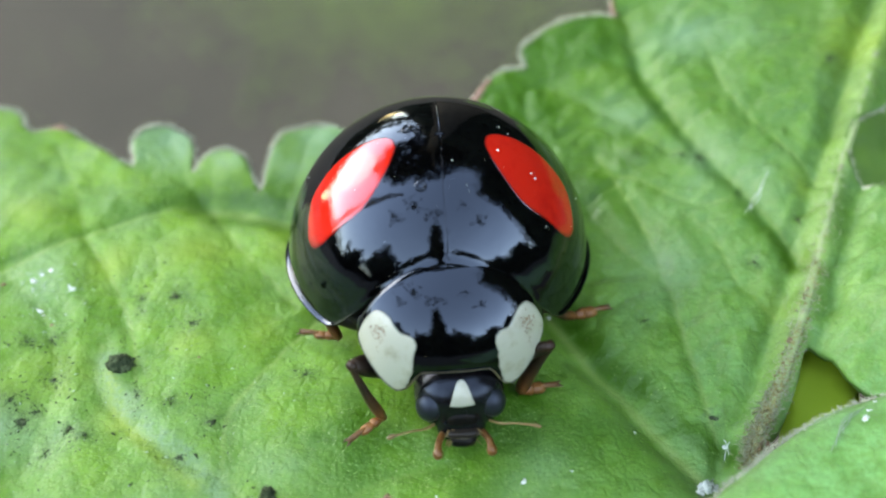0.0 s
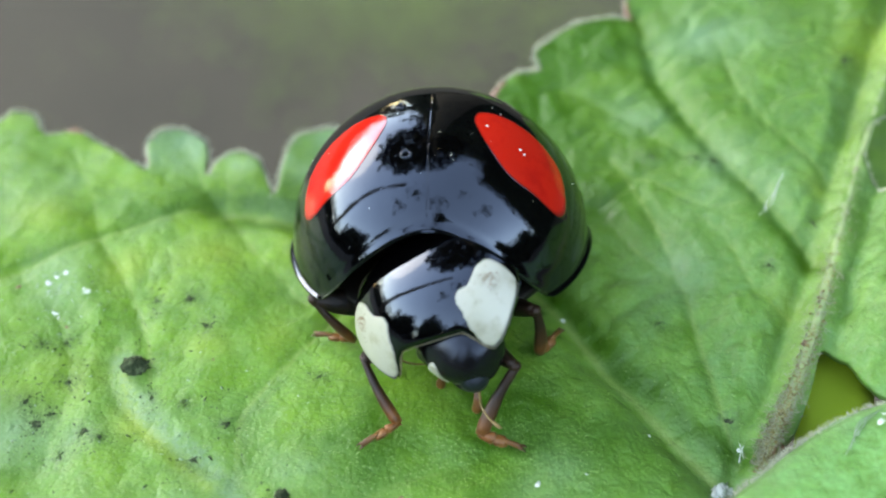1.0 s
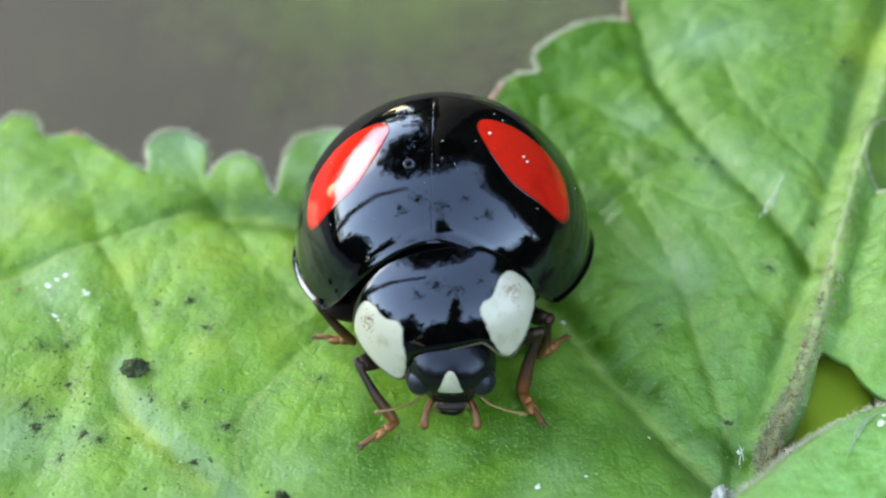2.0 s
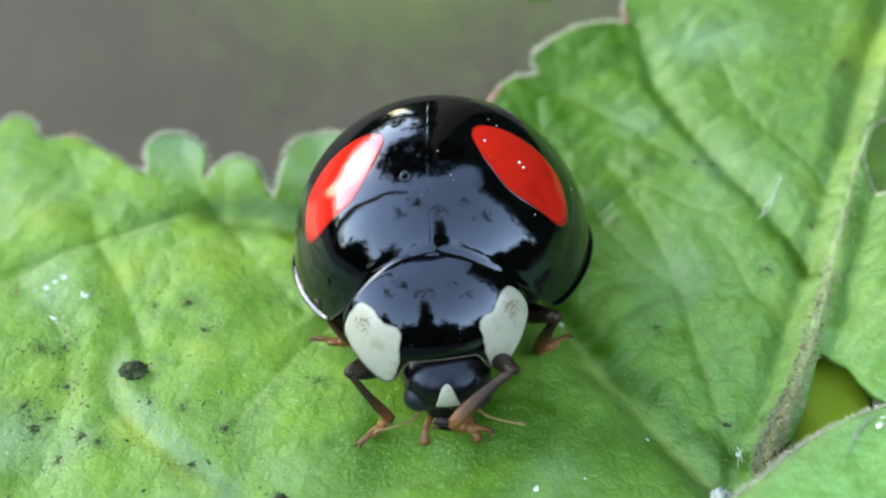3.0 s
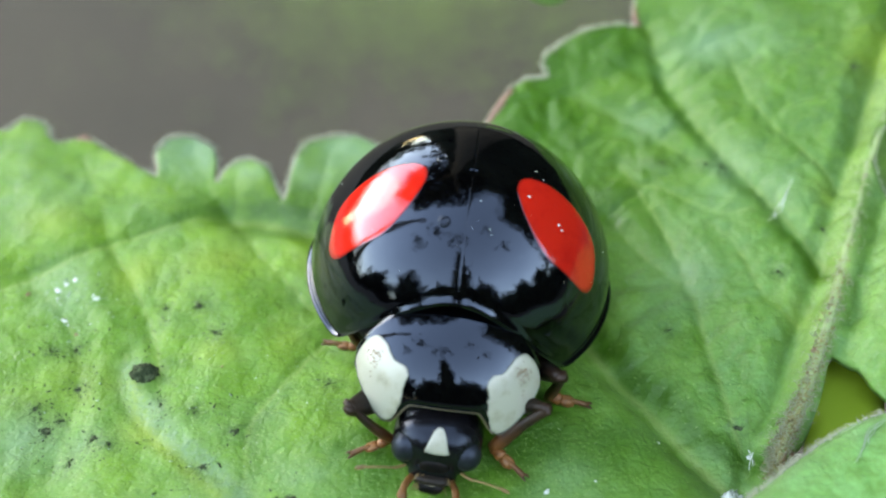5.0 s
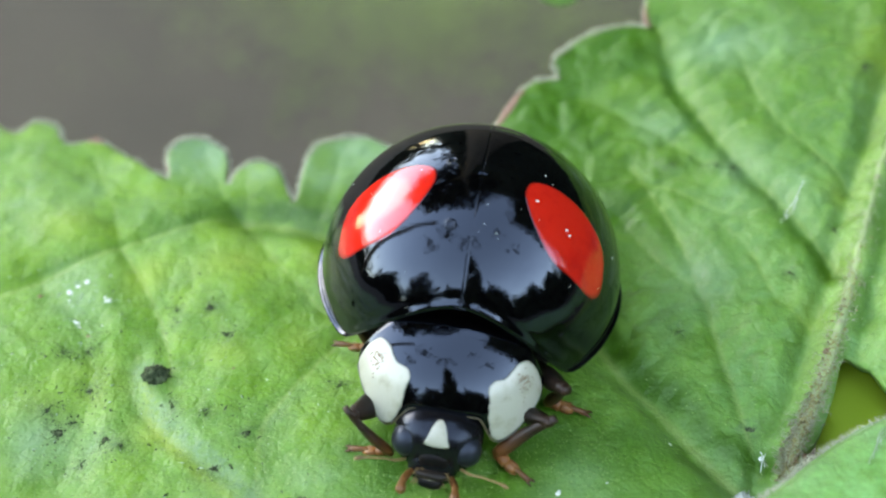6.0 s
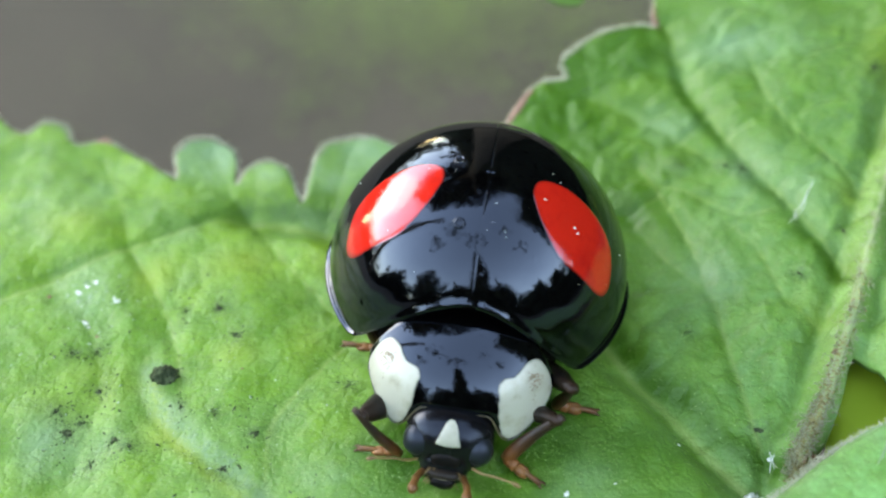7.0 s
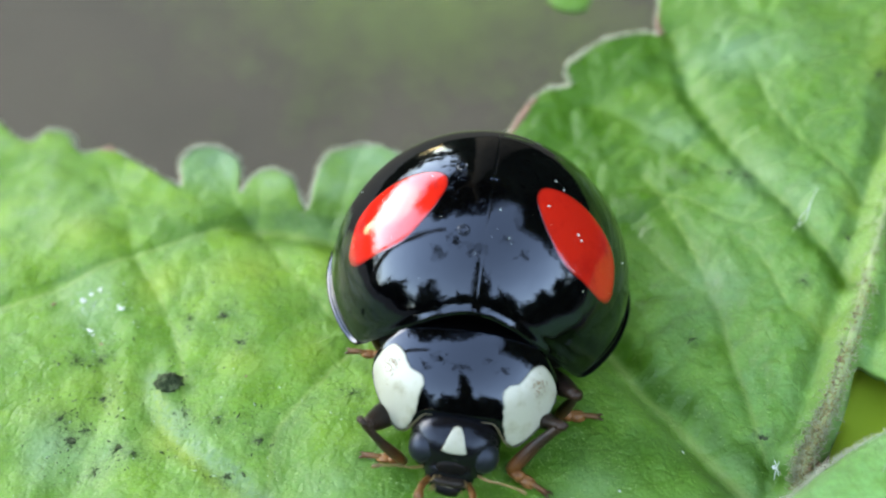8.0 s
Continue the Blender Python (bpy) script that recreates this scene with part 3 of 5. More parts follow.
# dark bands along veins and creases: shade of the slopes put into the colour
DARK_BANDS = [
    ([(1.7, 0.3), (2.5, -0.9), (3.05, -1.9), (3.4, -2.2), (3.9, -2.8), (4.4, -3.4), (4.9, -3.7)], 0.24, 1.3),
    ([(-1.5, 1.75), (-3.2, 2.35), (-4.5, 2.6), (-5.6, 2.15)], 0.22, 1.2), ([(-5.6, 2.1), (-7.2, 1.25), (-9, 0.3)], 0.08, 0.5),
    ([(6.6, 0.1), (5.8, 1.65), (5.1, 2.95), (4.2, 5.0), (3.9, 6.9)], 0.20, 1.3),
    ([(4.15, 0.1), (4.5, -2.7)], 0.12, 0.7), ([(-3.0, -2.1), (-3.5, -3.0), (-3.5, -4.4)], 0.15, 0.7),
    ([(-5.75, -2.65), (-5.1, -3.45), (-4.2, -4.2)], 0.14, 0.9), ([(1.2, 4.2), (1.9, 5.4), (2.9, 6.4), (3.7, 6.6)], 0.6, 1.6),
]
GOLDEN = [([(5.55, -2.6), (6.15, -1.2), (6.7, 0.1), (7.2, 1.6), (7.9, 3.2), (8.7, 5.2)], 0.17, 0.22), ([(-5.75, -2.1), (-5.55, -2.9), (-4.9, -3.6), (-4.0, -4.4)], 0.16, 0.8)]


def leaf_marks(P):
    out = {}
    for key, places in (("aged", DARKENED), ("bloom", PALE_TEAL), ("yellowed", YELLOWED), ("mould", [(x, y, 0.2 + s, 0.65) for x, y, s in DIRT_PLACES if s < 0.15])):
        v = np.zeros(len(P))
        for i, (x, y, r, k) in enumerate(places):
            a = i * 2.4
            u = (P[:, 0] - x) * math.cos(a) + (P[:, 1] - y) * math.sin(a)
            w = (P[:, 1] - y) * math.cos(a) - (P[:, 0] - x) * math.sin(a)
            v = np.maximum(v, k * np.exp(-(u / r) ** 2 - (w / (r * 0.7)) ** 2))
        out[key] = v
    # dark bands beside the large veins put shade into the colour; yellowish beside the rib, pale teal on the teeth of
    # the back edge
    for line, reach, k in DARK_BANDS:
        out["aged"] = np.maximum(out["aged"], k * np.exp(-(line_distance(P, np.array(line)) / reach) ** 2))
    for line, reach, k in GOLDEN:
        out["yellowed"] = np.maximum(out["yellowed"], k * np.exp(-(line_distance(P, np.array(line)) / reach) ** 2))
    teeth = np.clip((P[:, 1] - 2.9 + 0.10 * (P[:, 0] + 5)) / 0.5, 0, 1) * (P[:, 0] < 0) * (P[:, 0] > -6.6)
    out["bloom"] = np.maximum(out["bloom"], 0.85 * teeth)
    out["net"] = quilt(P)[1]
    return out


def blade(name, ring, mat, fields, step, jag=0.0, marks=None):
    """A leaf blade cut out of a field of points by its outline, with a real thickness."""
    rng = random.Random(5)
    pts = [Vector((p[0] + rng.gauss(0, jag), p[1] + rng.gauss(0, jag))) for p in ring]
    xs, ys = [p.x for p in pts], [p.y for p in pts]
    inner = []
    P = np.array([(p.x, p.y) for p in pts])
    Q = np.roll(P, -1, axis=0)
    y = min(ys)
    row = 0
    while y < max(ys):
        gx = np.arange(min(xs) + (row % 2) * step / 2, max(xs), step)
        hit = np.zeros(len(gx), bool)
        for (x0, y0), (x1, y1) in zip(P, Q):
            if (y0 > y) != (y1 > y):
                hit ^= gx < x0 + (y - y0) / (y1 - y0) * (x1 - x0)
        inner += [Vector((float(x), y)) for x in gx[hit]]
        y += step * 0.866
        row += 1
    line = np.vstack([P, P[:1]])
    far = line_distance(np.array([tuple(v) for v in inner]), line) > step * 0.45
    pts += [v for v, ok in zip(inner, far) if ok]
    k = len(ring)
    verts, _, faces, *_ = geometry.delaunay_2d_cdt(pts, [(i, (i + 1) % k) for i in range(k)], [], 1, 1e-5)
    F = np.array([tuple(v) for v in verts])
    z, pale, scar = fields(F)
    top = [(float(x), float(y), float(h)) for (x, y), h in zip(F, z)]
    geo = thick((top, [tuple(f) for f in faces]), lambda p: p - Vector((0, 0, 0.13)))
    ob = part(name, geo, mat)
    kept = {"vein": pale, "scar": scar}
    if marks:
        kept.update(marks(F))
    for key, val in kept.items():
        at = ob.data.attributes.new(key, "FLOAT", "POINT")
        at.data.foreach_set("value", np.concatenate([val, val]).astype(np.float32))
    return ob


def edge_trim(curve, height, parent, hairs, seed, mat=MARGIN, label="pale thickened leaf margin with reddish patches"):
    """The thin pale rim of a blade, and the short hairs on it."""
    pts = [(p.x, p.y, h - 0.06) for p, h in zip(curve, height(curve))]
    width = [max(0.012, 0.040 + 0.050 * noise.noise(Vector(p) * 1.9)) for p in pts]
    part("margin", tube(pts, width, 7), mat, parent, label)
    rng = random.Random(seed)
    geos = []
    for _ in range(hairs):
        i = rng.randrange(1, len(pts) - 1)
        p = Vector(pts[i])
        t = (Vector(pts[i + 1]) - Vector(pts[i - 1])).normalized()
        out = Vector((-t.y, t.x, 0)) * 0.7 + Vector((rng.gauss(0, 0.5), rng.gauss(0, 0.5), rng.uniform(0.1, 0.9)))
        out.normalize()
        ln = rng.uniform(0.05, 0.17)
        geos.append(tube([p, p + out * ln * 0.5, p + out * ln + Vector((0, 0, -0.02))], [0.008, 0.006, 0.002], 4))
    tagged(part("fringe", joined(*geos), HAIR, parent, "fine whitish hairs on the leaf edge"), kind="stuff")


def main_leaf():
    leaf = new("leaf")
    tagged(leaf, "green crinkled leaf with toothed edge and sunken veins", "leaf")
    back, right = open_curve(BACK_EDGE, 5), open_curve(RIGHT_EDGE, 5)
    ring = [(p.x, p.y) for p in back + right] + [(-14, -10), (-14.5, -2)]
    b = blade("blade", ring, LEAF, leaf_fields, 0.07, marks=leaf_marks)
    b.parent = leaf
    edge_trim(back, leaf_heights, leaf, 2600, 3)
    edge_trim(right[:48], leaf_heights, leaf, 300, 8)
    for x0, x1, r in ((0.45, 1.22, 0.10), (3.55, 3.95, 0.075), (-8.1, -7.6, 0.085)):
        rust = [(p.x, p.y, leaf_z(p.x, p.y) - 0.05) for p in back if x0 < p.x < x1 and p.y < 8]
        part("withered_edge", tube(rust, [r * (0.5 + math.sin(3.14 * k / (len(rust) - 1)) * 0.6) for k in range(len(rust))], 8, 0.8), RUST, leaf, "rusty brown withered leaf edge")
    rng = random.Random(12)
    caps = []
    for x, y, spread, count in ((-5.8, 4.32, 0.28, 420), (-3.0, 4.28, 0.35, 300), (1.7, 5.62, 0.16, 260), (2.3, 6.55, 0.35, 420), (3.2, 6.9, 0.3, 240), (-9.0, 4.85, 0.3, 240), (-4.4, 3.68, 0.25, 120)):
        near = [p for p in back if math.hypot(p.x - x, p.y - y) < spread * 2]
        near = [Vector((p.x, p.y, h - 0.03)) for p, h in zip(near, leaf_heights(near))]
        for _ in range(count):
            a = rng.choice(near) + Vector((rng.gauss(0, 0.03), rng.gauss(0, 0.03), 0))
            o = Vector((rng.gauss(0, 0.6), rng.gauss(0.4, 0.6), rng.uniform(0.1, 1.0))).normalized() * rng.uniform(0.04, 0.13)
            caps.append(tube([a, a + o * 0.5, a + o], [0.008, 0.007, 0.003], 3))
    tagged(part("down", joined(*caps), HAIR, leaf, "white down on the tips of the leaf teeth"), kind="stuff")
    # the stout woolly rib half sunk in the blade, and the wool on it
    rib = open_curve(RIB, 8)
    pts = [(p.x, p.y, h - 0.075) for p, h in zip(rib, leaf_heights(rib))]
    part("vein", tube(pts, [0.135 - 0.0010 * k + 0.014 * noise.noise(Vector(pts[k]) * 3) for k in range(len(pts))], 12, 0.8), VEIN, leaf, "stout pale green woolly vein")
    rng = random.Random(31)
    wool = []
    for _ in range(2600):
        i = min(len(pts) - 2, int(abs(rng.gauss(0, 1)) * 18))
        p = Vector(pts[i]) + Vector((rng.gauss(0, 0.10), rng.gauss(0, 0.07), rng.uniform(0.03, 0.10)))
        o = Vector((rng.gauss(0, 1), rng.gauss(0, 1), rng.uniform(0.1, 1.2))).normalized() * rng.uniform(0.05, 0.14)
        wool.append(tube([p, p + o * 0.5, p + o + Vector((0, 0, -0.02))], [0.006, 0.005, 0.002], 3))
    tagged(part("wool", joined(*wool), WOOL, leaf, "short whitish hairs along the vein"), kind="stuff")
    crumbs = []
    P = []
    for _ in range(900):
        i = min(len(pts) - 2, int(abs(rng.gauss(0, 1)) * 13))
        dx = rng.gauss(0.01, 0.085)
        P.append((pts[i][0] + dx, pts[i][1] + rng.gauss(0, 0.08), pts[i][2] + 0.8 * math.sqrt(max(0.0, 0.125 ** 2 - dx * dx))))
    for (x, y, top), h in zip(P, leaf_fields(np.array([q[:2] for q in P]))[0]):
        r = rng.uniform(0.007, 0.022)
        h = max(h, top - 0.01)
        crumbs.append(ball(r * rng.uniform(1, 2), r, r, (x, y, float(h) + r * 0.3 + 0.01), 3, 5))
    tagged(part("debris", joined(*crumbs), DEBRIS, leaf, "greyish brown crumbs caught along the vein"), kind="stuff")
    return leaf


def front_leaf():
    """The other blade that laps over the first one at the front."""
    leaf = new("leaf")
    tagged(leaf, "pale green leaf overlapping the front of another leaf", "leaf")
    edge = open_curve([(2.6, -7.2), (3.75, -5.9), (4.4, -5.05), (4.95, -4.62), (5.45, -4.15), (6.0, -3.75), (6.6, -3.4), (7.5, -3.05), (8.6, -2.85), (10.5, -2.7), (13, -3.2)], 6)

    def fields(P):
        d = line_distance(P, np.array([tuple(p) for p in edge]))
        z = 0.42 + 0.22 * np.sqrt(d + 0.02) + np.array([0.1 * noise.noise(Vector((x * 0.7, y * 0.7, 5))) + 0.03 * noise.noise(Vector((x * 2.6, y * 2.6, 2))) for x, y in P])
        return z, 0.3 * np.exp(-(d / 0.12) ** 2), 0.5 * np.exp(-(d / 0.5) ** 2)

    b = blade("blade", [(p.x, p.y) for p in edge] + [(13, -10), (2, -10)], LEAF_FRONT, fields, 0.12)
    b.parent = leaf
    def height(x, y):
        return float(fields(np.array([[x, y]]))[0][0])
    edge_trim(edge, lambda points: [height(p.x, p.y) for p in points], leaf, 1500, 9, PALE_MARGIN, "thin whitish green leaf margin")
    return height


def lower_leaves():
    """Blades deeper in the plant, and the small tip that hangs in at the back."""
    def flat(z0, sx, sy):
        def f(P):
            z = np.array([z0 + sx * x + sy * y + 0.2 * noise.noise(Vector((x * 0.3, y * 0.3, 9))) for x, y in P])
            return z, np.zeros(len(P)), np.zeros(len(P))
        return f
    for ring, z0, mat, label in (
            (closed_curve([(5.75, -4.4), (6.6, -5.5), (7.2, -4), (7.4, -2.6), (7.6, -1.0), (6.8, -0.9), (6.1, -2.4)]), -0.35, OLIVE, "olive green leaf in the shade below another leaf"),
            (closed_curve([(6.5, 1.5), (10, 0.5), (15, 3), (15, 9), (11, 10), (7.5, 6)]), -3.4, LEAF_FRONT, "dull green leaf seen through a gap between lobes")):
        leaf = new("leaf")
        tagged(leaf, label, "leaf", "lower leaves")
        b = blade("blade", [(p.x, p.y) for p in ring], mat, flat(z0, 0.0, 0.06), 0.4)
        b.parent = leaf
    tip = new("leaf")
    tagged(tip, "small rounded green leaf tip hanging in", "leaf")
    b = blade("blade", [(p.x, p.y) for p in closed_curve([(1.66, 8.48), (1.97, 8.31), (2.31, 8.37), (2.48, 8.77), (2.7, 9.6), (2.5, 10.6), (1.9, 11.0), (1.3, 10.4), (1.3, 9.4), (1.48, 8.8)])], LEAF, flat(0.24, 0, 0.03), 0.12)
    b.parent = tip


# crumbs on the leaf: plan and size
DIRT_PLACES = [
    (-5.59, -1.88, 0.27), (-6.74, -2.19, 0.12), (-7.13, -3.11, 0.13), (-6.24, -3.29, 0.13), (-4.33, -3.84, 0.12), (-2.79, -4.67, 0.22),
    (-4.83, -0.29, 0.11), (-5.46, -0.31, 0.07), (-4.44, -0.97, 0.10), (-3.85, -3.15, 0.09), (-6.92, -1.29, 0.06), (-7.37, -2.69, 0.08),
    (-6.90, -2.87, 0.05), (-6.57, -3.76, 0.05), (-2.32, -2.13, 0.05), (4.71, -2.99, 0.10), (5.86, 0.15, 0.06), (5.14, 2.81, 0.07),
    (3.96, 3.03, 0.05), (4.83, 2.90, 0.05), (6.82, 1.13, 0.06), (3.72, -0.96, 0.05), (7.96, 4.90, 0.10), (-5.97, -3.43, 0.06),
    (-4.60, -2.69, 0.04), (-5.21, -2.57, 0.05), (-7.35, -1.42, 0.06),
]
CHAFF_PLACES = [
    (-7.55, 0.15, 0.10), (-7.40, 0.27, 0.08), (-7.24, 0.36, 0.07), (-6.76, -0.13, 0.08), (-6.83, -0.05, 0.05), (-7.29, -0.61, 0.09), (-7.20, -0.72, 0.05), (1.39, -4.40, 0.09), (4.42, -4.34, 0.21), (4.30, -4.46, 0.15),
    (4.52, -4.26, 0.16), (2.19, -4.21, 0.04), (2.06, -0.56, 0.08), (4.88, -3.49, 0.08), (3.34, -3.27, 0.05), (-0.04, -4.65, 0.04),
]
BROWN_PLACES = [
    (-7.85, 4.42, 0.10), (0.95, 5.0, 0.10),
    (-6.99, -0.95, 0.06), (-0.86, -4.67, 0.12), (-4.24, -1.75, 0.04), (-8.11, 0.09, 0.08), (3.89, 7.03, 0.08),
    (5.31, -3.78, 0.16), (5.52, -3.62, 0.10), (6.03, -2.13, 0.10), (6.19, -1.68, 0.10), (6.36, -1.52, 0.08),
]
FIBRES = [
    [(6.38, 2.14, 0.09), (6.24, 1.92, 0.05), (6.13, 1.65, 0.03), (5.96, 1.46, 0.05), (5.80, 1.25, 0.02)],
    [(6.28, 1.98, 0.03), (6.16, 1.80, 0.05), (6.00, 1.62, 0.04), (5.98, 1.40, 0.03)],
    [(4.83, -3.74, 0.01), (4.87, -3.58, 0.06), (4.93, -3.48, 0.10)],
    [(4.90, -3.70, 0.02), (4.89, -3.54, 0.08), (4.84, -3.44, 0.12)],
]
# woolly wisps on the overlapping leaf: plan
WISPS = [
    [(6.30, -4.30), (6.46, -4.02), (6.62, -3.72), (6.90, -3.42)], [(6.40, -4.20), (6.52, -3.92), (6.74, -3.66), (6.84, -3.46)],
    [(6.50, -4.05), (6.56, -3.80), (6.70, -3.56), (7.02, -3.36)], [(6.60, -3.90), (6.66, -3.66), (6.86, -3.52), (7.10, -3.30)],
]


# ---- the beetle (its own space: head towards -y, origin in the middle of the shell) ----
SHELL = (2.665, 2.608, 2.765)


def on_shell(az, el, out=0.0):
    """A point of the shell: az from the front (-y) towards +x, el above the rim."""
    w, l, h = SHELL
    k = 1 + out / 2.7
    return Vector((w * math.sin(az) * math.cos(el) * k, -l * math.cos(az) * math.cos(el) * k, h * math.sin(el) * k))


def shell_low(az):
    """Where the shell ends: an arch over the pronotum, then down to the rim."""
    a = abs(math.degrees(az))
    t = min(1, max(0, (a - 80) / 50))
    flank = 4 - 3 * min(1, a / 80) - 10 * (t * t * (3 - 2 * t))
    return radians(flank + soft(39 - 34 * (a / 43) ** 2 - flank, 3.0))


def shade_rim(ob, steps, n):
    """Sets 'rim' ring by ring, n points to a ring."""
    at = ob.data.attributes.new("rim", "FLOAT", "POINT")
    at.data.foreach_set("value", np.repeat(steps, n).astype(np.float32))


def elytron(beetle, side):
    azs = [radians(a) for a in (0.05, 0.15, 0.3, 0.6, 1.1, 2, 3.5, 6)] + [radians(9 + 162 * k / 46) for k in range(47)]
    azs += [radians(180 - a) for a in (6, 3.5, 2, 1.1, 0.6, 0.3, 0.15, 0.05)]
    steps = 44

    def f(az, v):
        lo = shell_low(az)
        if v < 0:      # the flat rim that stands out all round
            p = on_shell(az, lo)
            flank = min(1.0, max(0.0, (abs(math.degrees(az)) - 30) / 18))
            reach = (0.015 + 0.066 * flank) * (-v)
            p += Vector((p.x, p.y, 0)).normalized() * reach + Vector((0, 0, -0.030 * (v * v) - 0.015 * (-v)))
        else:
            p = on_shell(az, lo + (math.pi / 2 - lo) * v)
            k = math.exp(-(p.x / 0.009) ** 2)
            p *= 1 - 0.0013 * k
            # a shallow groove and lip along the front, low swellings at the shoulders
            front = 1 / (1 + math.exp((math.degrees(az) - 52) / 5))
            p *= 1 + front * (0.004 * math.exp(-(v / 0.028) ** 2) - 0.0035 * math.exp(-((v - 0.062) / 0.03) ** 2) + 0.0035 * noise.noise(p * 1.9) * math.exp(-(v / 0.45) ** 2))
            p *= 1 + 0.010 * math.exp(-((math.degrees(az) - 46) / 9) ** 2 - ((v - 0.28) / 0.10) ** 2)
        p.x = max(p.x, 0.0004)
        p.x *= side
        return p
    vs = [-1, -0.75, -0.5, -0.25] + [(k / steps) ** 1.15 for k in range(steps + 1)]
    geo = thick(sheet(f, azs, vs), lambda p: p * 0.965)
    shell = part("elytron", geo, BLACK, beetle, "glossy black wing case with a red spot")
    # the red spot
    ring = closed_curve([(0.76, -0.30), (0.745, -0.10), (0.82, 0.05), (1.02, 0.14), (1.38, 0.15), (1.84, 0.01), (2.19, -0.29), (2.26, -0.82), (2.08, -1.10), (1.72, -1.13), (1.30, -1.06), (0.95, -0.68)], 6)
    mid = sum(ring, Vector((0, 0))) / len(ring)
    verts, faces = [], []
    reach = [0, 0.15, 0.3, 0.45, 0.6, 0.75, 0.86, 0.93, 0.97, 1.0, 1.02]
    rings = 10
    for i in range(rings + 1):
        for p in ring:
            q = mid + (p - mid) * reach[i]
            w, l, h = SHELL
            z = h * math.sqrt(max(0.0, 1 - (q.x / w) ** 2 - (q.y / l) ** 2))
            lift = 1 + (0.005 if i < 8 else (0.0035, 0.0015, -0.003)[i - 8]) / 2.7
            verts.append((side * q.x * lift, q.y * lift, z * lift))
    n = len(ring)
    for i in range(rings):
        for k in range(n):
            a, b = i * n + k, i * n + (k + 1) % n
            faces.append((a, b, b + n, a + n))
    spot = part("red_spot", (verts, faces), RED, shell, "bright red rounded spot")
    shade_rim(spot, [0, 0, 0, 0, 0, 0, 0, 0.05, 0.45, 0.95, 1.0], n)
    # shallow pits with a raised ring, and dust
    rng = random.Random(20 + side)
    if side < 0:
        for x, y in ((-0.532, 0.193), (-0.365, -0.996)):
            z = SHELL[2] * math.sqrt(1 - (x / SHELL[0]) ** 2 - (y / SHELL[1]) ** 2)
            nrm = Vector((x / SHELL[0] ** 2, y / SHELL[1] ** 2, z / SHELL[2] ** 2)).normalized()
            q = nrm.to_track_quat("Z", "Y")
            c = Vector((x, y, z))
            loop = [c + q @ Vector((0.078 * math.cos(a), 0.07 * math.sin(a), 0.0)) for a in [2 * math.pi * k / 16 for k in range(17)]]
            part("pit", tube(loop, [0.032] * 17, 7), BLACK, shell)
    dust = []
    for _ in range(14):
        az, el = side * rng.uniform(0.05, 1.9), rng.uniform(0.45, 1.4)
        p = on_shell(az, el)
        s = rng.choice((0.005, 0.006, 0.008, 0.011))
        dust.append(ball(s * 1.4, s, s * 0.8, tuple(p), 4, 6, 0.4))
    if side > 0:
        for x, y in ((1.562, -0.557), (0.95, -0.272), (1.50, -0.50)):
            z = SHELL[2] * math.sqrt(1 - (x / SHELL[0]) ** 2 - (y / SHELL[1]) ** 2)
            dust.append(ball(0.028, 0.022, 0.02, (x, y, z), 5, 8, 0.4))
    tagged(part("dust", joined(*dust), CHAFF, shell, "tiny pale dust grains"), kind="stuff")


NECK_PIVOT = Vector((0, -2.2, 0.3))


def on_pronotum(u, v, out=0.0):
    """A point of the neck shield: u across (-1 to 1), v from its back edge (0) to its front (1)."""
    a = u * 1.45
    back, front = Vector((0, -2.15, 1.43)), Vector((0, -3.45, 0.40))
    up = Vector((0, -0.62, 0.784))
    bulge = 0.22 * 4 * v * (1 - v)
    p = back.lerp(front, v) + up * (bulge - 1.15 * (1 - math.cos(a)) + out)
    p.x = 1.68 * math.sin(a) / math.sin(1.45) * (1 + out * 0.4)
    return p - NECK_PIVOT


def pronotum_front(u):
    """The front edge: straight over the head, then out round the white lobes and back."""
    a = abs(u)
    s = min(1, max(0, (a - 0.22) / 0.17))
    v = 0.825 + 0.22 * s * s * (3 - 2 * s)
    if a > 0.41:
        v -= 0.54 * ((a - 0.41) / 0.38) ** 1.3
    return v


def pronotum_back(u):
    return -0.20 + 0.65 * max(0.0, abs(u) - 0.15) ** 1.45 / 0.65 ** 1.45 * 0.9


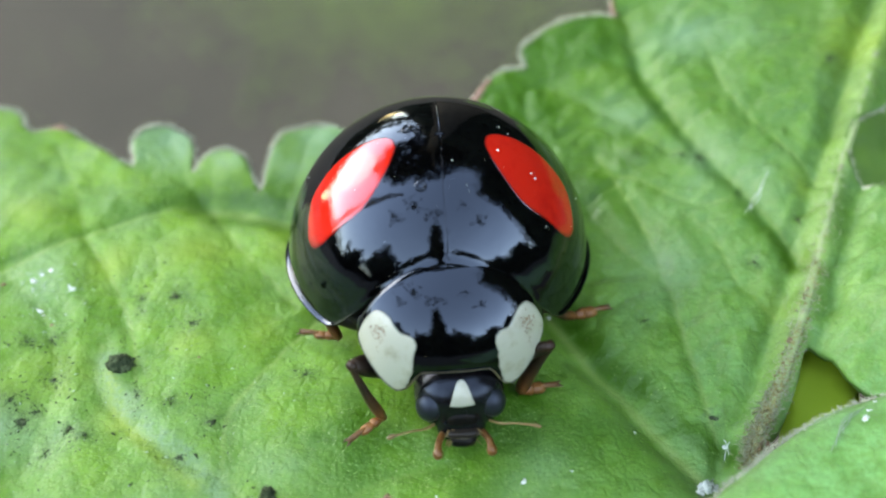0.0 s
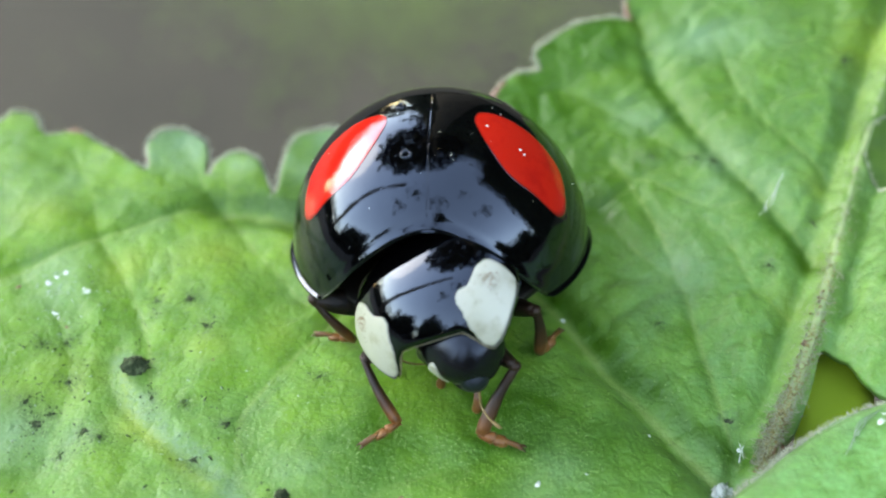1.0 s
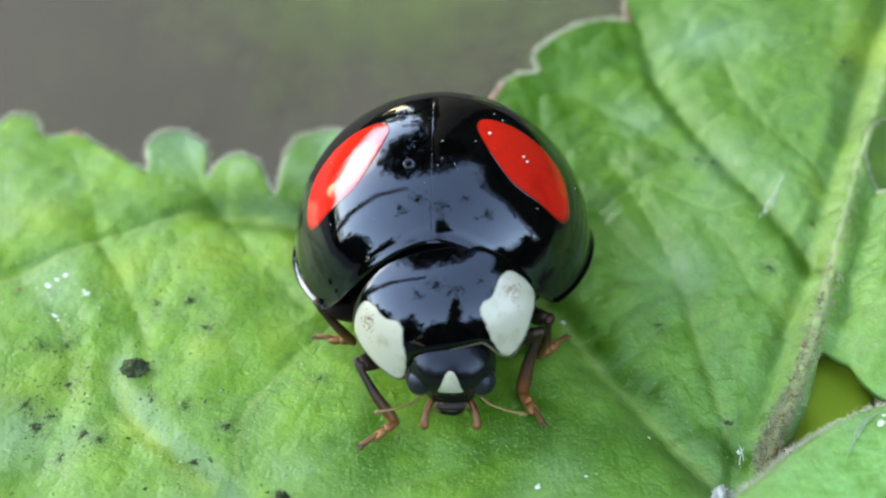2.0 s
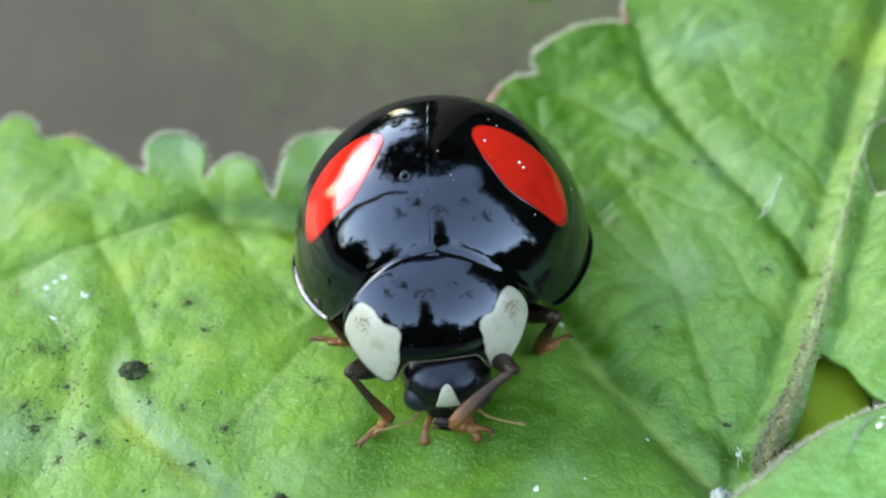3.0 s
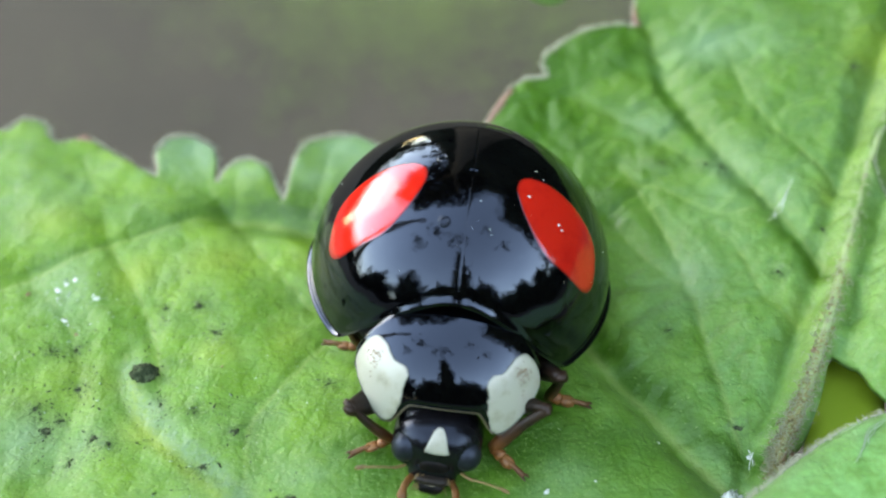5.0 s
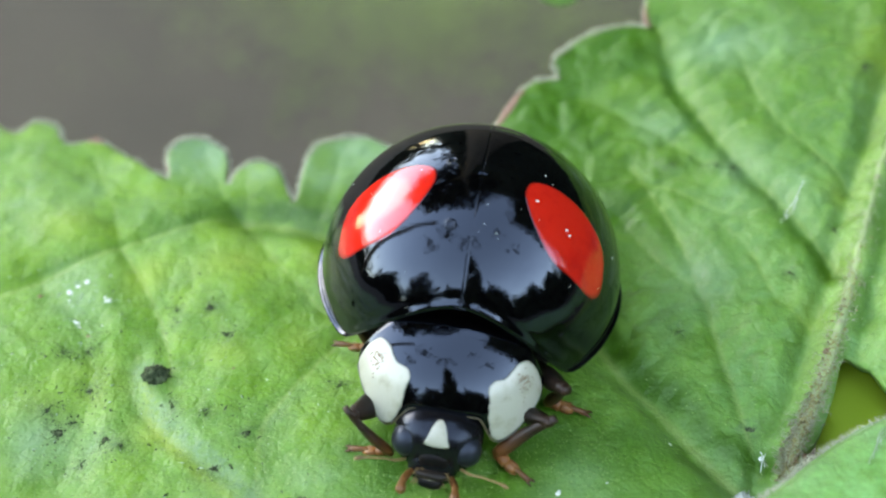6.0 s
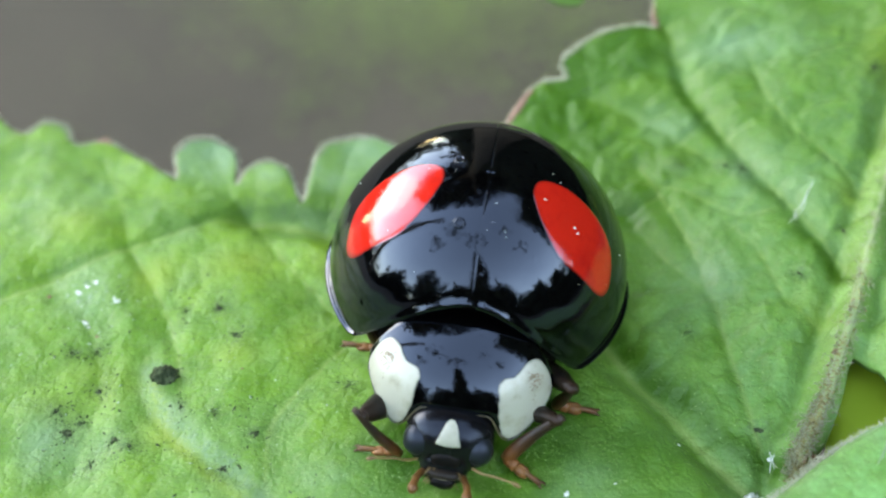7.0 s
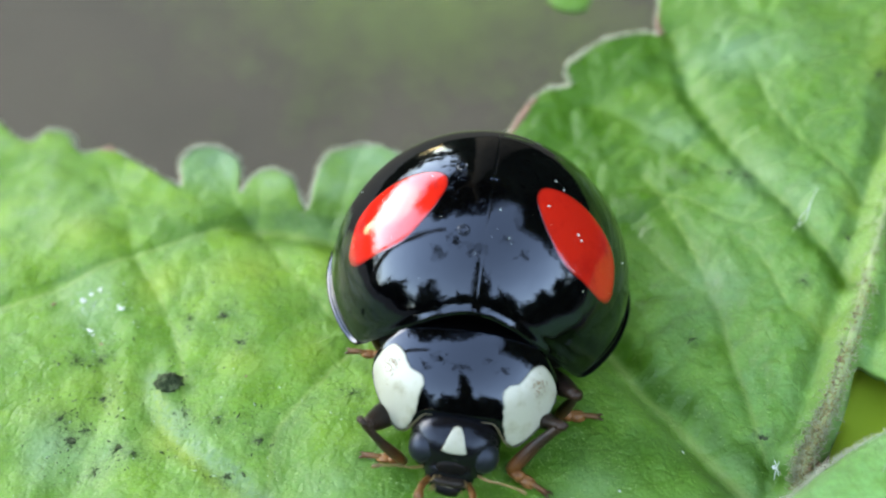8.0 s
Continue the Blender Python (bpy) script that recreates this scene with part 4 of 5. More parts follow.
def pronotum(beetle):
    us = [-0.79 + 1.58 * k / 60 for k in range(61)]

    def f(u, s):
        v0, v1 = pronotum_back(u), pronotum_front(u)
        if v0 > v1:
            v0 = v1 = (v0 + v1) / 2
        edge = max(0.0, 1 - min(s, 1 - s) * 16) + max(0.0, (abs(u) - 0.74) * 12)
        return on_pronotum(u, v0 + (v1 - v0) * s, 0.02 * edge - 0.03 * edge * edge)
    geo = thick(sheet(f, us, [k / 26 for k in range(27)]), lambda p: p + Vector((0, 0.07, -0.09)))
    shield = part("pronotum", geo, BLACK, beetle, "glossy black neck shield with two white patches")
    for side in (-1, 1):
        outer = [(u, pronotum_front(u) - 0.006) for u in (0.72, 0.66, 0.60, 0.54, 0.48, 0.43, 0.40, 0.37, 0.335)]
        ring = closed_curve([(0.55, 0.21), (0.65, 0.28), (0.732, 0.39), (0.768, 0.49), *outer, (0.298, 0.84), (0.288, 0.74),
                             (0.282, 0.64), (0.265, 0.53), (0.30, 0.45), (0.375, 0.415), (0.415, 0.345), (0.465, 0.255)], 6)
        ring = [p + Vector((noise.noise(Vector((p.x * 22, p.y * 22, side))), noise.noise(Vector((p.x * 22, p.y * 22, 5 + side))))) * 0.009 * (p.x < 0.45) for p in ring]
        mid = Vector((0.50, 0.58))
        verts, faces, n = [], [], len(ring)
        for i in range(9):
            for p in ring:
                q = mid + (p - mid) * (0, 0.2, 0.4, 0.6, 0.78, 0.90, 0.955, 0.985, 1.0)[i]
                verts.append(tuple(on_pronotum(side * q.x, q.y, 0.020 if i < 8 else -0.02)))
        for i in range(8):
            for k in range(n):
                a, b = i * n + k, i * n + (k + 1) % n
                faces.append((a, b, b + n, a + n))
        patch = part("white_patch", (verts, faces), WHITE, shield, "off-white patch on the neck shield")
        shade_rim(patch, [0, 0, 0, 0, 0, 0, 0.08, 0.5, 1.0], n)
        rng = random.Random(3)
        specks = []
        for _ in range(46):
            p = on_pronotum(side * rng.gauss(0.55, 0.035), rng.gauss(0.42, 0.06), 0.022)
            r = rng.uniform(0.008, 0.018)
            specks.append(ball(r, r, r * 0.4, tuple(p), 4, 6))
        tagged(part("speckles", joined(*specks), BROWN, shield, "fine brownish speckles"), kind="stuff")
    lip = [on_pronotum(u, pronotum_front(u) + 0.012, -0.035) for u in [-0.40 + 0.80 * k / 60 for k in range(61)]]
    part("front_rim", tube(lip, [0.008 + 0.016 * math.exp(-((abs(k - 30) - 23) / 4) ** 2) for k in range(61)], 6), JOINT, shield, "thin yellowish front rim")
    for side in (-1, 1):
        rim = [on_pronotum(side * u, pronotum_front(u) + 0.004, 0.004) for u in [0.40 + 0.385 * k / 24 for k in range(25)]]
        part("side_rim", tube(rim, [0.014] * 24 + [0.008], 6), SIDE_RIM, shield, "thin grey translucent side rim")
    return shield


def head(beetle):
    skull = joined(ball(0.745, 0.60, 0.60, (0, 0, 0), 22, 36, 0.0, 2, 0.82), ball(0.42, 0.30, 0.36, (0, -0.36, -0.34), 14, 22, power=0.8))
    ob = part("head", skull, HEAD_BLACK, beetle, "dull black head with a white wedge mark")
    for s in (-1, 1):
        part("eye", ball(0.245, 0.25, 0.28, (s * 0.50, -0.34, 0.03), 14, 22), EYE, ob, "dark grey bulging eye")
    # white wedge on the brow, standing a hair above the skull

    def brow(x, t):
        a = radians(63 - 49 * t)
        r = 0.622 * (1 - 0.25 * (x / 0.77) ** 2)
        return Vector((x, -r * math.cos(a) ** 0.82, r * math.sin(a) ** 0.82))
    verts, faces = [], []
    for i in range(21):
        t = i / 20
        w = 0.012 + 0.190 * t ** 0.50 + 0.03 * t ** 6
        for k in range(21):
            q = k / 10 - 1
            p = brow(w * q, 0.03 + 0.95 * t + 0.07 * (1 - q * q) * (t - 0.35) + 0.02 * noise.noise(Vector((q * 3, 0, 2))) * t)
            if i in (0, 20) or k in (0, 20):
                p *= 0.95
            verts.append(tuple(p))
    for i in range(20):
        for k in range(20):
            a = i * 21 + k
            faces.append((a, a + 1, a + 22, a + 21))
    part("brow_mark", (verts, faces), BROW, ob, "white wedge-shaped mark")
    part("clypeus", ball(0.25, 0.07, 0.16, (0, -0.575, -0.13), 12, 22, 0.1, 4, 0.9), MOUTH, ob, "dull black plate above the mouth")
    part("labrum", ball(0.27, 0.11, 0.075, (0, -0.66, -0.33), 10, 20, 0.1, 5, 0.75), LIP, ob, "dark brown upper lip")
    rng = random.Random(8)
    hairs = []
    for k in range(26):
        x = rng.uniform(-0.27, 0.27)
        low = k % 2
        a = Vector((x, -0.70 if low else -0.64, (-0.42 if low else -0.27) + rng.uniform(-0.02, 0.02)))
        e = a + Vector((x * 0.25 + rng.gauss(0, 0.02), -0.07, -0.10 if low else -0.09))
        hairs.append(tube([a, a.lerp(e, 0.5) + Vector((0, -0.015, 0.01)), e], [0.009, 0.007, 0.003], 5))
    tagged(part("bristles", joined(*hairs), FEELER, ob, "short tan bristles round the mouth"), kind="stuff")
    part("upper_jaw", ball(0.215, 0.13, 0.12, (0, -0.68, -0.46), 10, 20, 0.15, 3, 0.85), MOUTH, ob)
    lips = tube([(0.30 * (k / 8 - 1), -0.765 + 0.10 * (k / 8 - 1) ** 2, -0.365) for k in range(17)], [0.009] * 17, 5)
    part("lip_edge", lips, JOINT, ob, "thin pale edge of the lip")
    for s in (-1, 1):
        feeler = [(s * 0.46, -0.50, -0.25), (s * 0.62, -0.66, -0.18), (s * 0.80, -0.76, -0.10), (s * 0.98, -0.82, -0.08), (s * 1.14, -0.85, -0.09), (s * 1.26, -0.87, -0.13)]
        part("antenna", tube(open_curve(feeler, 4), [0.024] * 5 + [0.018] * 10 + [0.024, 0.032, 0.038, 0.036, 0.03, 0.014], 8), FEELER, ob, "thin tan antenna with a dark club")
        palp = [(s * 0.32, -0.56, -0.42), (s * 0.40, -0.74, -0.40), (s * 0.43, -0.86, -0.42), (s * 0.44, -0.95, -0.47), (s * 0.44, -1.03, -0.53)]
        part("palp", tube(open_curve(palp, 4), [0.060] * 3 + [0.058, 0.056, 0.060, 0.064, 0.060, 0.058, 0.066, 0.076, 0.084, 0.088, 0.088, 0.082, 0.066, 0.035], 10), PALP_SKIN, ob, "orange-brown palp with a blunt end")
    return ob


def underside(beetle):
    geo = joined(ball(2.25, 2.3, 0.42, (0, 0.1, -0.18), 14, 30), ball(1.35, 0.95, 0.85, (0, -1.75, 0.05), 12, 24))
    part("underside", geo, BELLY, beetle, "black underside of the body")
    tri = [(-0.11, -2.055, 1.715), (0.11, -2.055, 1.715), (0, -1.86, 1.925)]
    geo = ([*tri, *[(x, y + 0.12, z - 0.14) for x, y, z in tri]], [(0, 1, 2), (5, 4, 3), (0, 3, 4, 1), (1, 4, 5, 2), (2, 5, 3, 0)])
    part("scutellum", geo, BLACK, beetle, "small black triangle between the wing cases", smooth=False)


def femur_geo(length, r):
    """From the knee up to the hip, club-shaped."""
    pts = [(0, -0.03 * math.sin(k / 10 * 3.14), length * k / 10) for k in range(11)]
    return joined(tube(pts, [r * q for q in (0.52, 0.66, 0.78, 0.88, 0.97, 1.03, 1.05, 1.0, 0.92, 0.8, 0.6)], 14, 0.72), ball(r * 0.50, r * 0.42, r * 0.44, (0, 0, 0.02), 8, 12))


def tibia_geo(length, r):
    """From the ankle up to the knee, slightly bowed, with two spurs."""
    pts = [(0.05 * math.sin(k / 10 * 3.14), 0, length * k / 10) for k in range(11)]
    spurs = [tube([(0, 0, 0.03), (s * 0.06, 0, -0.07)], [0.018, 0.004], 5) for s in (-1, 1)]
    return joined(tube(pts, [r * q for q in (0.80, 1.0, 1.04, 1.0, 0.94, 0.86, 0.78, 0.72, 0.68, 0.66, 0.62)], 12, 0.74), *spurs)


def tarsus_geo(length, r):
    """Two broad padded toe joints, the slender claw joint between their lobes, and two claws."""
    z = length
    first = tube([(0, 0, -0.03), (0, 0, z * 0.08), (0, 0.01, z * 0.18), (0, 0.01, z * 0.27), (0, 0, z * 0.30)], [r * q for q in (0.45, 0.62, 0.80, 0.92, 0.55)], 10, 0.75)
    second = [tube([(0, 0, z * 0.26), (s * r * 0.15, 0, z * 0.36), (s * r * 0.24, -0.005, z * 0.50), (s * r * 0.28, -0.01, z * 0.60)], [r * q for q in (0.5, 0.72, 0.66, 0.30)], 9, 0.7) for s in (-1, 1)]
    last = tube([(0, 0.02, z * 0.38), (0, 0.035, z * 0.62), (0, 0.02, z * 0.80), (0, 0.0, z * 0.92)], [r * q for q in (0.34, 0.36, 0.42, 0.40)], 8)
    claws = [tube([(s * 0.02, 0, z * 0.88), (s * 0.040, 0.015, z * 0.93), (s * 0.052, 0.005, z * 0.98), (s * 0.045, -0.02, z * 1.02)], [0.030, 0.026, 0.016, 0.004], 6) for s in (-1, 1)]
    return joined(first, *second, last, *claws)


def leg(beetle, name, hip, size):
    """A leg whose three pieces are moved one by one; the stub at the hip stays with the body."""
    base = part(name, ball(0.26, 0.26, 0.22, (0, 0, 0), 8, 14), BELLY, beetle, "blackish leg with rusty-brown foot", spot_at(*hip))
    fe = part("femur", femur_geo(1.25 * size, 0.22 if "fore" in name else 0.24), FEMUR, base, "dark brown thigh")
    ti = part("tibia", tibia_geo((1.3 if "fore" in name else 1.15) * size, 0.122), TIBIA, base, "dark shin turning rusty below")
    ta = part("tarsus", tarsus_geo(0.78 * size, 0.125), TARSUS, base, "rusty-orange foot with claws")
    return base, fe, ti, ta


HIPS = {"foreleg_left": (0.75, -2.3, -0.35), "foreleg_right": (-0.75, -2.3, -0.35), "middle_leg_left": (1.1, -1.25, -0.45),
        "middle_leg_right": (-1.1, -1.25, -0.45), "hind_leg_left": (1.0, 0.3, -0.45), "hind_leg_right": (-1.0, 0.3, -0.45)}

# body: seconds, place of the middle of the shell, nose-down, turn, lean
BODY = [
    (0, -0.007, -0.054, 0.949, 1.04, 3.49, 0.21), (0.5, -0.169, 0.055, 0.945, -5.23, -0.12, -2.97), (1, -0.211, 0.268, 0.936, -7.2, -2.69, -3.68),
    (1.5, -0.187, 0.209, 0.935, -6.94, -2.31, -2.99), (3, -0.161, 0.227, 0.911, -1.77, 0.32, -5.1), (3.5, -0.124, 0.135, 0.915, -1.94, -0.19, -3.95),
    (4, -0.023, -0.171, 0.907, 1.07, -2.04, 3.56), (4.5, -0.02, -0.27, 0.858, 5.38, -4.25, 5.31), (6, -0.024, -0.296, 0.801, 5.92, -8.48, 4.96),
    (6.5, -0.015, -0.28, 0.796, 5.7, -8.61, 4.76), (7, -0.047, -0.219, 0.796, 6.46, -7.65, 5.25), (7.5, -0.022, -0.209, 0.794, 6.63, -8.03, 4.86),
    (8, -0.09, -0.269, 0.795, 5.32, -6.78, 5.75),
]
# neck shield: seconds, nose-down, turn, lean, shift
NECK = [
    (0, 16.6, 2.4, 1.9, 0.03, 0.11, 0.18), (0.5, 25.2, 11.9, -0.3, -0.15, 0.18, 0.15), (0.7, 12, 3, -20, -0.05, 0.07, 0.03),
    (1, 7.4, -1.4, -26.2, 0.2, 0.02, -0.02), (1.5, 10.5, 3.5, -21.1, 0.2, 0.08, 0.01), (3, 18.7, 6.2, 3.9, -0.1, 0.16, 0.16),
    (3.5, 10.7, -0.8, -5, 0.04, 0.17, 0.06), (4, 8.5, 0.9, 0.5, 0.01, 0.13, 0.08), (4.5, 6.4, 0.9, 0.3, 0.02, 0.038, 0.08),
    (6, -0.8, 1.6, 1.9, -0.03, -0.03, -0.08), (6.5, -0.8, 1.4, 1.3, 0, -0.05, -0.06), (7, -1.8, 0.9, 0.8, -0.01, -0.05, -0.08),
    (7.5, -0.8, 1, 0.8, 0, -0.06, -0.03), (8, 0, 0, 0, 0, -0.03, -0.05),
]
# head: seconds, place in the beetle's space, nose-down, turn, lean
HEAD = [
    (0, 0.15, -3.06, -0.24, -10, 2, 0), (0.5, 0.26, -2.76, -0.34, 30, -12, 12), (0.7, 0.17, -2.84, -0.14, 44, -26, 4), (1, 0.48, -2.92, 0.02, 56, -42, -2),
    (1.5, 0.38, -2.94, 0, 42, -14, -4), (2.8, 0.04, -2.93, -0.27, 20, 2, 8), (3, 0.06, -2.94, -0.26, 22, 0, 2), (3.5, 0, -3.06, -0.18, -12, 4, 0),
    (4, 0.14, -3.14, -0.14, -12, 0, 0), (4.5, 0.07, -3.38, -0.18, -12, 0, 2), (6, -0.04, -3.36, 0.01, -20, 0, 2), (6.5, -0.02, -3.38, 0.03, -20, 0, 2),
    (7, -0.02, -3.39, 0.03, -20, 0, 2), (7.5, -0.01, -3.41, 0.05, -20, 0, 2), (8, -0.01, -3.37, 0.02, -20, 0, 2),
]
# feet on the leaf: seconds, knee, ankle, toe
STEPS = {
    "foreleg_left": [
        (0, (1.84, -2.71, 1.36), (1.39, -2.70, 0.13), (2.18, -2.44, 0.02)), (0.3, (1.76, -2.65, 1.32), (1.17, -2.59, 0.16), (1.94, -2.51, 0.06)),
        (0.5, (1.44, -2.14, 1.45), (1.30, -2.24, 0.16), (1.97, -1.81, 0.06)), (0.7, (1.10, -2.66, 0.96), (0.31, -3.46, 0.25), (0.81, -3.83, 0.00)),
        (1, (1.04, -2.90, 1.10), (0.47, -3.58, 0.15), (1.22, -3.76, -0.00)), (1.2, (1.28, -2.40, 1.16), (0.57, -3.08, 0.30), (0.95, -3.80, 0.05)),
        (1.5, (1.41, -1.95, 1.37), (1.26, -2.31, 0.13), (1.94, -2.09, 0.01)), (1.7, (1.46, -2.11, 1.27), (1.15, -2.66, 0.13), (1.73, -2.77, 0.01)),
        (2.8, (1.40, -2.30, 1.29), (1.22, -2.51, 0.59), (0.55, -2.74, 0.59)), (3, (1.00, -3.18, 1.47), (0.02, -3.84, 0.88), (0.59, -3.74, 0.60)),
        (3.3, (1.02, -3.39, 1.11), (-0.04, -4.06, 0.51), (0.57, -4.00, 0.19)), (3.5, (1.45, -2.83, 1.38), (1.03, -2.89, 0.15), (1.30, -3.47, 0.00)),
        (3.7, (1.52, -2.86, 1.27), (0.88, -2.79, 0.14), (1.55, -3.39, -0.01)), (4, (1.44, -3.24, 1.25), (0.83, -3.19, 0.10), (1.34, -3.78, -0.03)),
        (4.5, (1.45, -3.42, 1.08), (0.61, -3.54, 0.10), (1.13, -4.08, -0.03)), (6, (1.24, -3.69, 0.88), (0.38, -3.76, 0.09), (1.09, -4.36, -0.05)),
        (8, (1.24, -3.62, 0.89), (0.40, -3.90, 0.05), (1.12, -4.34, -0.09)),
    ],
    "foreleg_right": [
        (0, (-1.43, -3.11, 1.32), (-0.94, -3.24, 0.12), (-1.61, -3.75, -0.00)), (0.5, (-1.58, -2.75, 1.04), (-0.96, -3.22, 0.12), (-1.62, -3.75, 0.00)),
        (1, (-1.49, -2.44, 0.74), (-0.91, -3.32, 0.12), (-1.62, -3.76, -0.00)), (1.5, (-1.52, -2.48, 0.76), (-0.93, -3.34, 0.13), (-1.64, -3.77, 0.01)),
        (3, (-1.67, -3.04, 1.24), (-1.02, -3.11, 0.11), (-1.63, -3.68, -0.01)), (3.5, (-1.68, -2.98, 1.20), (-1.00, -3.24, 0.12), (-1.65, -3.72, 0.00)),
        (4, (-1.71, -3.23, 1.16), (-0.97, -3.34, 0.10), (-1.65, -3.73, -0.02)), (4.5, (-1.75, -3.50, 1.19), (-1.05, -3.40, 0.10), (-1.72, -3.76, -0.02)),
        (6, (-1.95, -3.67, 1.06), (-1.37, -3.72, 0.11), (-2.16, -3.57, -0.00)), (8, (-1.92, -3.71, 1.04), (-1.36, -3.72, 0.09), (-2.11, -3.53, -0.01)),
    ],
    "middle_leg_right": [
        (0, (-1.96, -1.29, 0.54), (-1.76, -1.46, 0.09), (-2.71, -1.20, -0.02)), (1, (-2.44, -1.24, 0.93), (-1.75, -1.47, 0.10), (-2.73, -1.20, 0.00)),
        (1.5, (-2.38, -1.40, 1.02), (-1.76, -1.49, 0.11), (-2.73, -1.23, 0.00)), (3.5, (-2.00, -1.35, 0.60), (-1.75, -1.47, 0.10), (-2.71, -1.20, 0.00)),
        (4.5, (-1.94, -1.46, 0.59), (-1.76, -1.50, 0.09), (-2.70, -1.23, -0.01)), (8, (-1.90, -1.47, 0.61), (-1.73, -1.47, 0.10), (-2.68, -1.25, 0.03)),
    ],
    "middle_leg_left": [
        (0, (1.89, -1.21, 0.61), (2.43, -1.01, 0.14), (3.01, -0.76, 0.07)), (0.3, (1.74, -1.61, 0.81), (1.99, -1.75, 0.12), (2.69, -1.31, 0.03)),
        (0.7, (1.57, -1.90, 1.19), (1.58, -1.76, 0.10), (2.08, -1.20, 0.01)), (1.2, (1.31, -1.65, 1.20), (1.51, -1.76, 0.12), (1.87, -1.13, 0.01)),
        (1.5, (1.56, -1.96, 1.21), (1.53, -1.85, 0.11), (2.06, -1.32, 0.02)), (3, (1.81, -1.75, 1.15), (1.53, -1.63, 0.09), (2.24, -1.14, 0.00)),
        (3.5, (1.79, -2.02, 1.15), (1.62, -1.73, 0.10), (2.28, -1.24, 0.01)), (4, (1.77, -2.42, 1.12), (1.76, -2.06, 0.08), (2.37, -1.79, -0.01)),
        (4.5, (1.75, -2.75, 1.14), (1.63, -2.45, 0.08), (2.15, -2.40, -0.02)), (6, (1.51, -3.13, 1.01), (1.28, -2.64, 0.06), (1.88, -2.78, -0.05)),
        (8, (1.49, -3.10, 1.04), (1.25, -2.73, 0.03), (1.88, -2.68, -0.08)),
    ],
    "hind_leg_left": [
        (0, (1.90, 0.59, 0.76), (2.21, 1.08, 0.13), (2.51, 1.68, 0.06)), (8, (1.93, 0.44, 0.70), (2.21, 0.95, 0.07), (2.50, 1.55, 0.01)),
    ],
    "hind_leg_right": [
        (0, (-1.90, 0.61, 0.74), (-2.09, 1.11, 0.10), (-2.29, 1.71, -0.02)), (8, (-1.87, 0.38, 0.78), (-2.09, 0.88, 0.16), (-2.30, 1.48, 0.05)),
    ],
}
TIMES = [0, 0.3, 0.5, 0.7, 1, 1.2, 1.5, 1.7, 2.8, 3, 3.3, 3.5, 3.7, 4, 4.5, 6, 6.5, 7, 7.5, 8]


def turn(nose, yaw, lean):
    return Matrix.Rotation(radians(yaw), 4, "Z") @ Matrix.Rotation(radians(nose), 4, "X") @ Matrix.Rotation(radians(lean), 4, "Y")


def blended(rows, t):
    """The values of rows at t."""
    ts = [r[0] for r in rows]
    flat = [np.concatenate([np.ravel(v) for v in r[1:]]) for r in rows]
    return [float(np.interp(t, ts, [f[i] for f in flat])) for i in range(len(flat[0]))]


def body_pose(t):
    x, y, z, nose, yaw, lean = blended(BODY, t)
    return Matrix.Translation(Vector((x, y, z)) * MM) @ turn(nose, yaw, lean)


def aimed(start, end):
    """A pose at start whose z axis points to end."""
    return Matrix.Translation(start) @ (end - start).to_track_quat("Z", "Y").to_matrix().to_4x4()


def beetle_thing():
    beetle = new("ladybird")
    tagged(beetle, "glossy black ladybird with two red spots on a leaf", "ladybird")
    for side in (-1, 1):
        elytron(beetle, side)
    underside(beetle)
    moving = {"pronotum": pronotum(beetle), "head": head(beetle)}
    for name, hip in HIPS.items():
        moving[name] = leg(beetle, name, hip, 1.0)
    return beetle, moving


# ---- small things lying on the leaf ----
def crumb(name, label, category, group, x, y, size, mat, flat=0.6, seed=1, z=None):
    """One ragged lump, flat and drawn out where it is small."""
    rng = random.Random(seed)
    k = rng.uniform(0.45, 0.8) if size < 0.25 else 0.72
    verts, faces = ball(1, 1, 1, (0, 0, 0), 20, 36)
    out = []
    for p in verts:
        v = Vector(p)
        w = v * 1.5 + Vector((seed * 3.1, 0, 0))
        rag = 0.30 if flat > 0.3 else 1.0
        r = 0.85 + rag * (0.75 * noise.noise(w) + 0.55 * noise.noise(w * 2.7)) + 0.35 * noise.noise(w * 6.5)
        r = max(0.12, r)
        out.append((v.x * r * size * (1.05 if size > 0.15 else 0.6), v.y * r * size * k, v.z * r * size * flat + size * flat * 0.25))
    threads = []
    if mat is DIRT and size < 0.15:      # threads of mould run out from it
        for _ in range(11):
            a, ln = rng.uniform(0, 6.28), rng.uniform(0.04, 0.24) * (0.5 + size * 6)
            pts = [(0, 0, 0.01)]
            for k in range(5):
                a += rng.gauss(0, 0.5)
                pts.append((pts[-1][0] + math.cos(a) * ln / 5, pts[-1][1] + math.sin(a) * ln / 5, 0.012))
            threads.append(tube(pts, [rng.uniform(0.003, 0.008)] * 3 + [0.005, 0.004, 0.002], 5, 0.6))
    ob = part(name, (out, faces), mat, at=spot_at(x, y, (leaf_z(x, y) if z is None else z) - 0.005, 0, 0, rng.uniform(0, 360) if size < 0.25 else 8))
    tagged(ob, label, category, group)
    if threads:
        tagged(part("threads", joined(*threads), MOULD, ob, "fine dark threads"), kind="stuff")


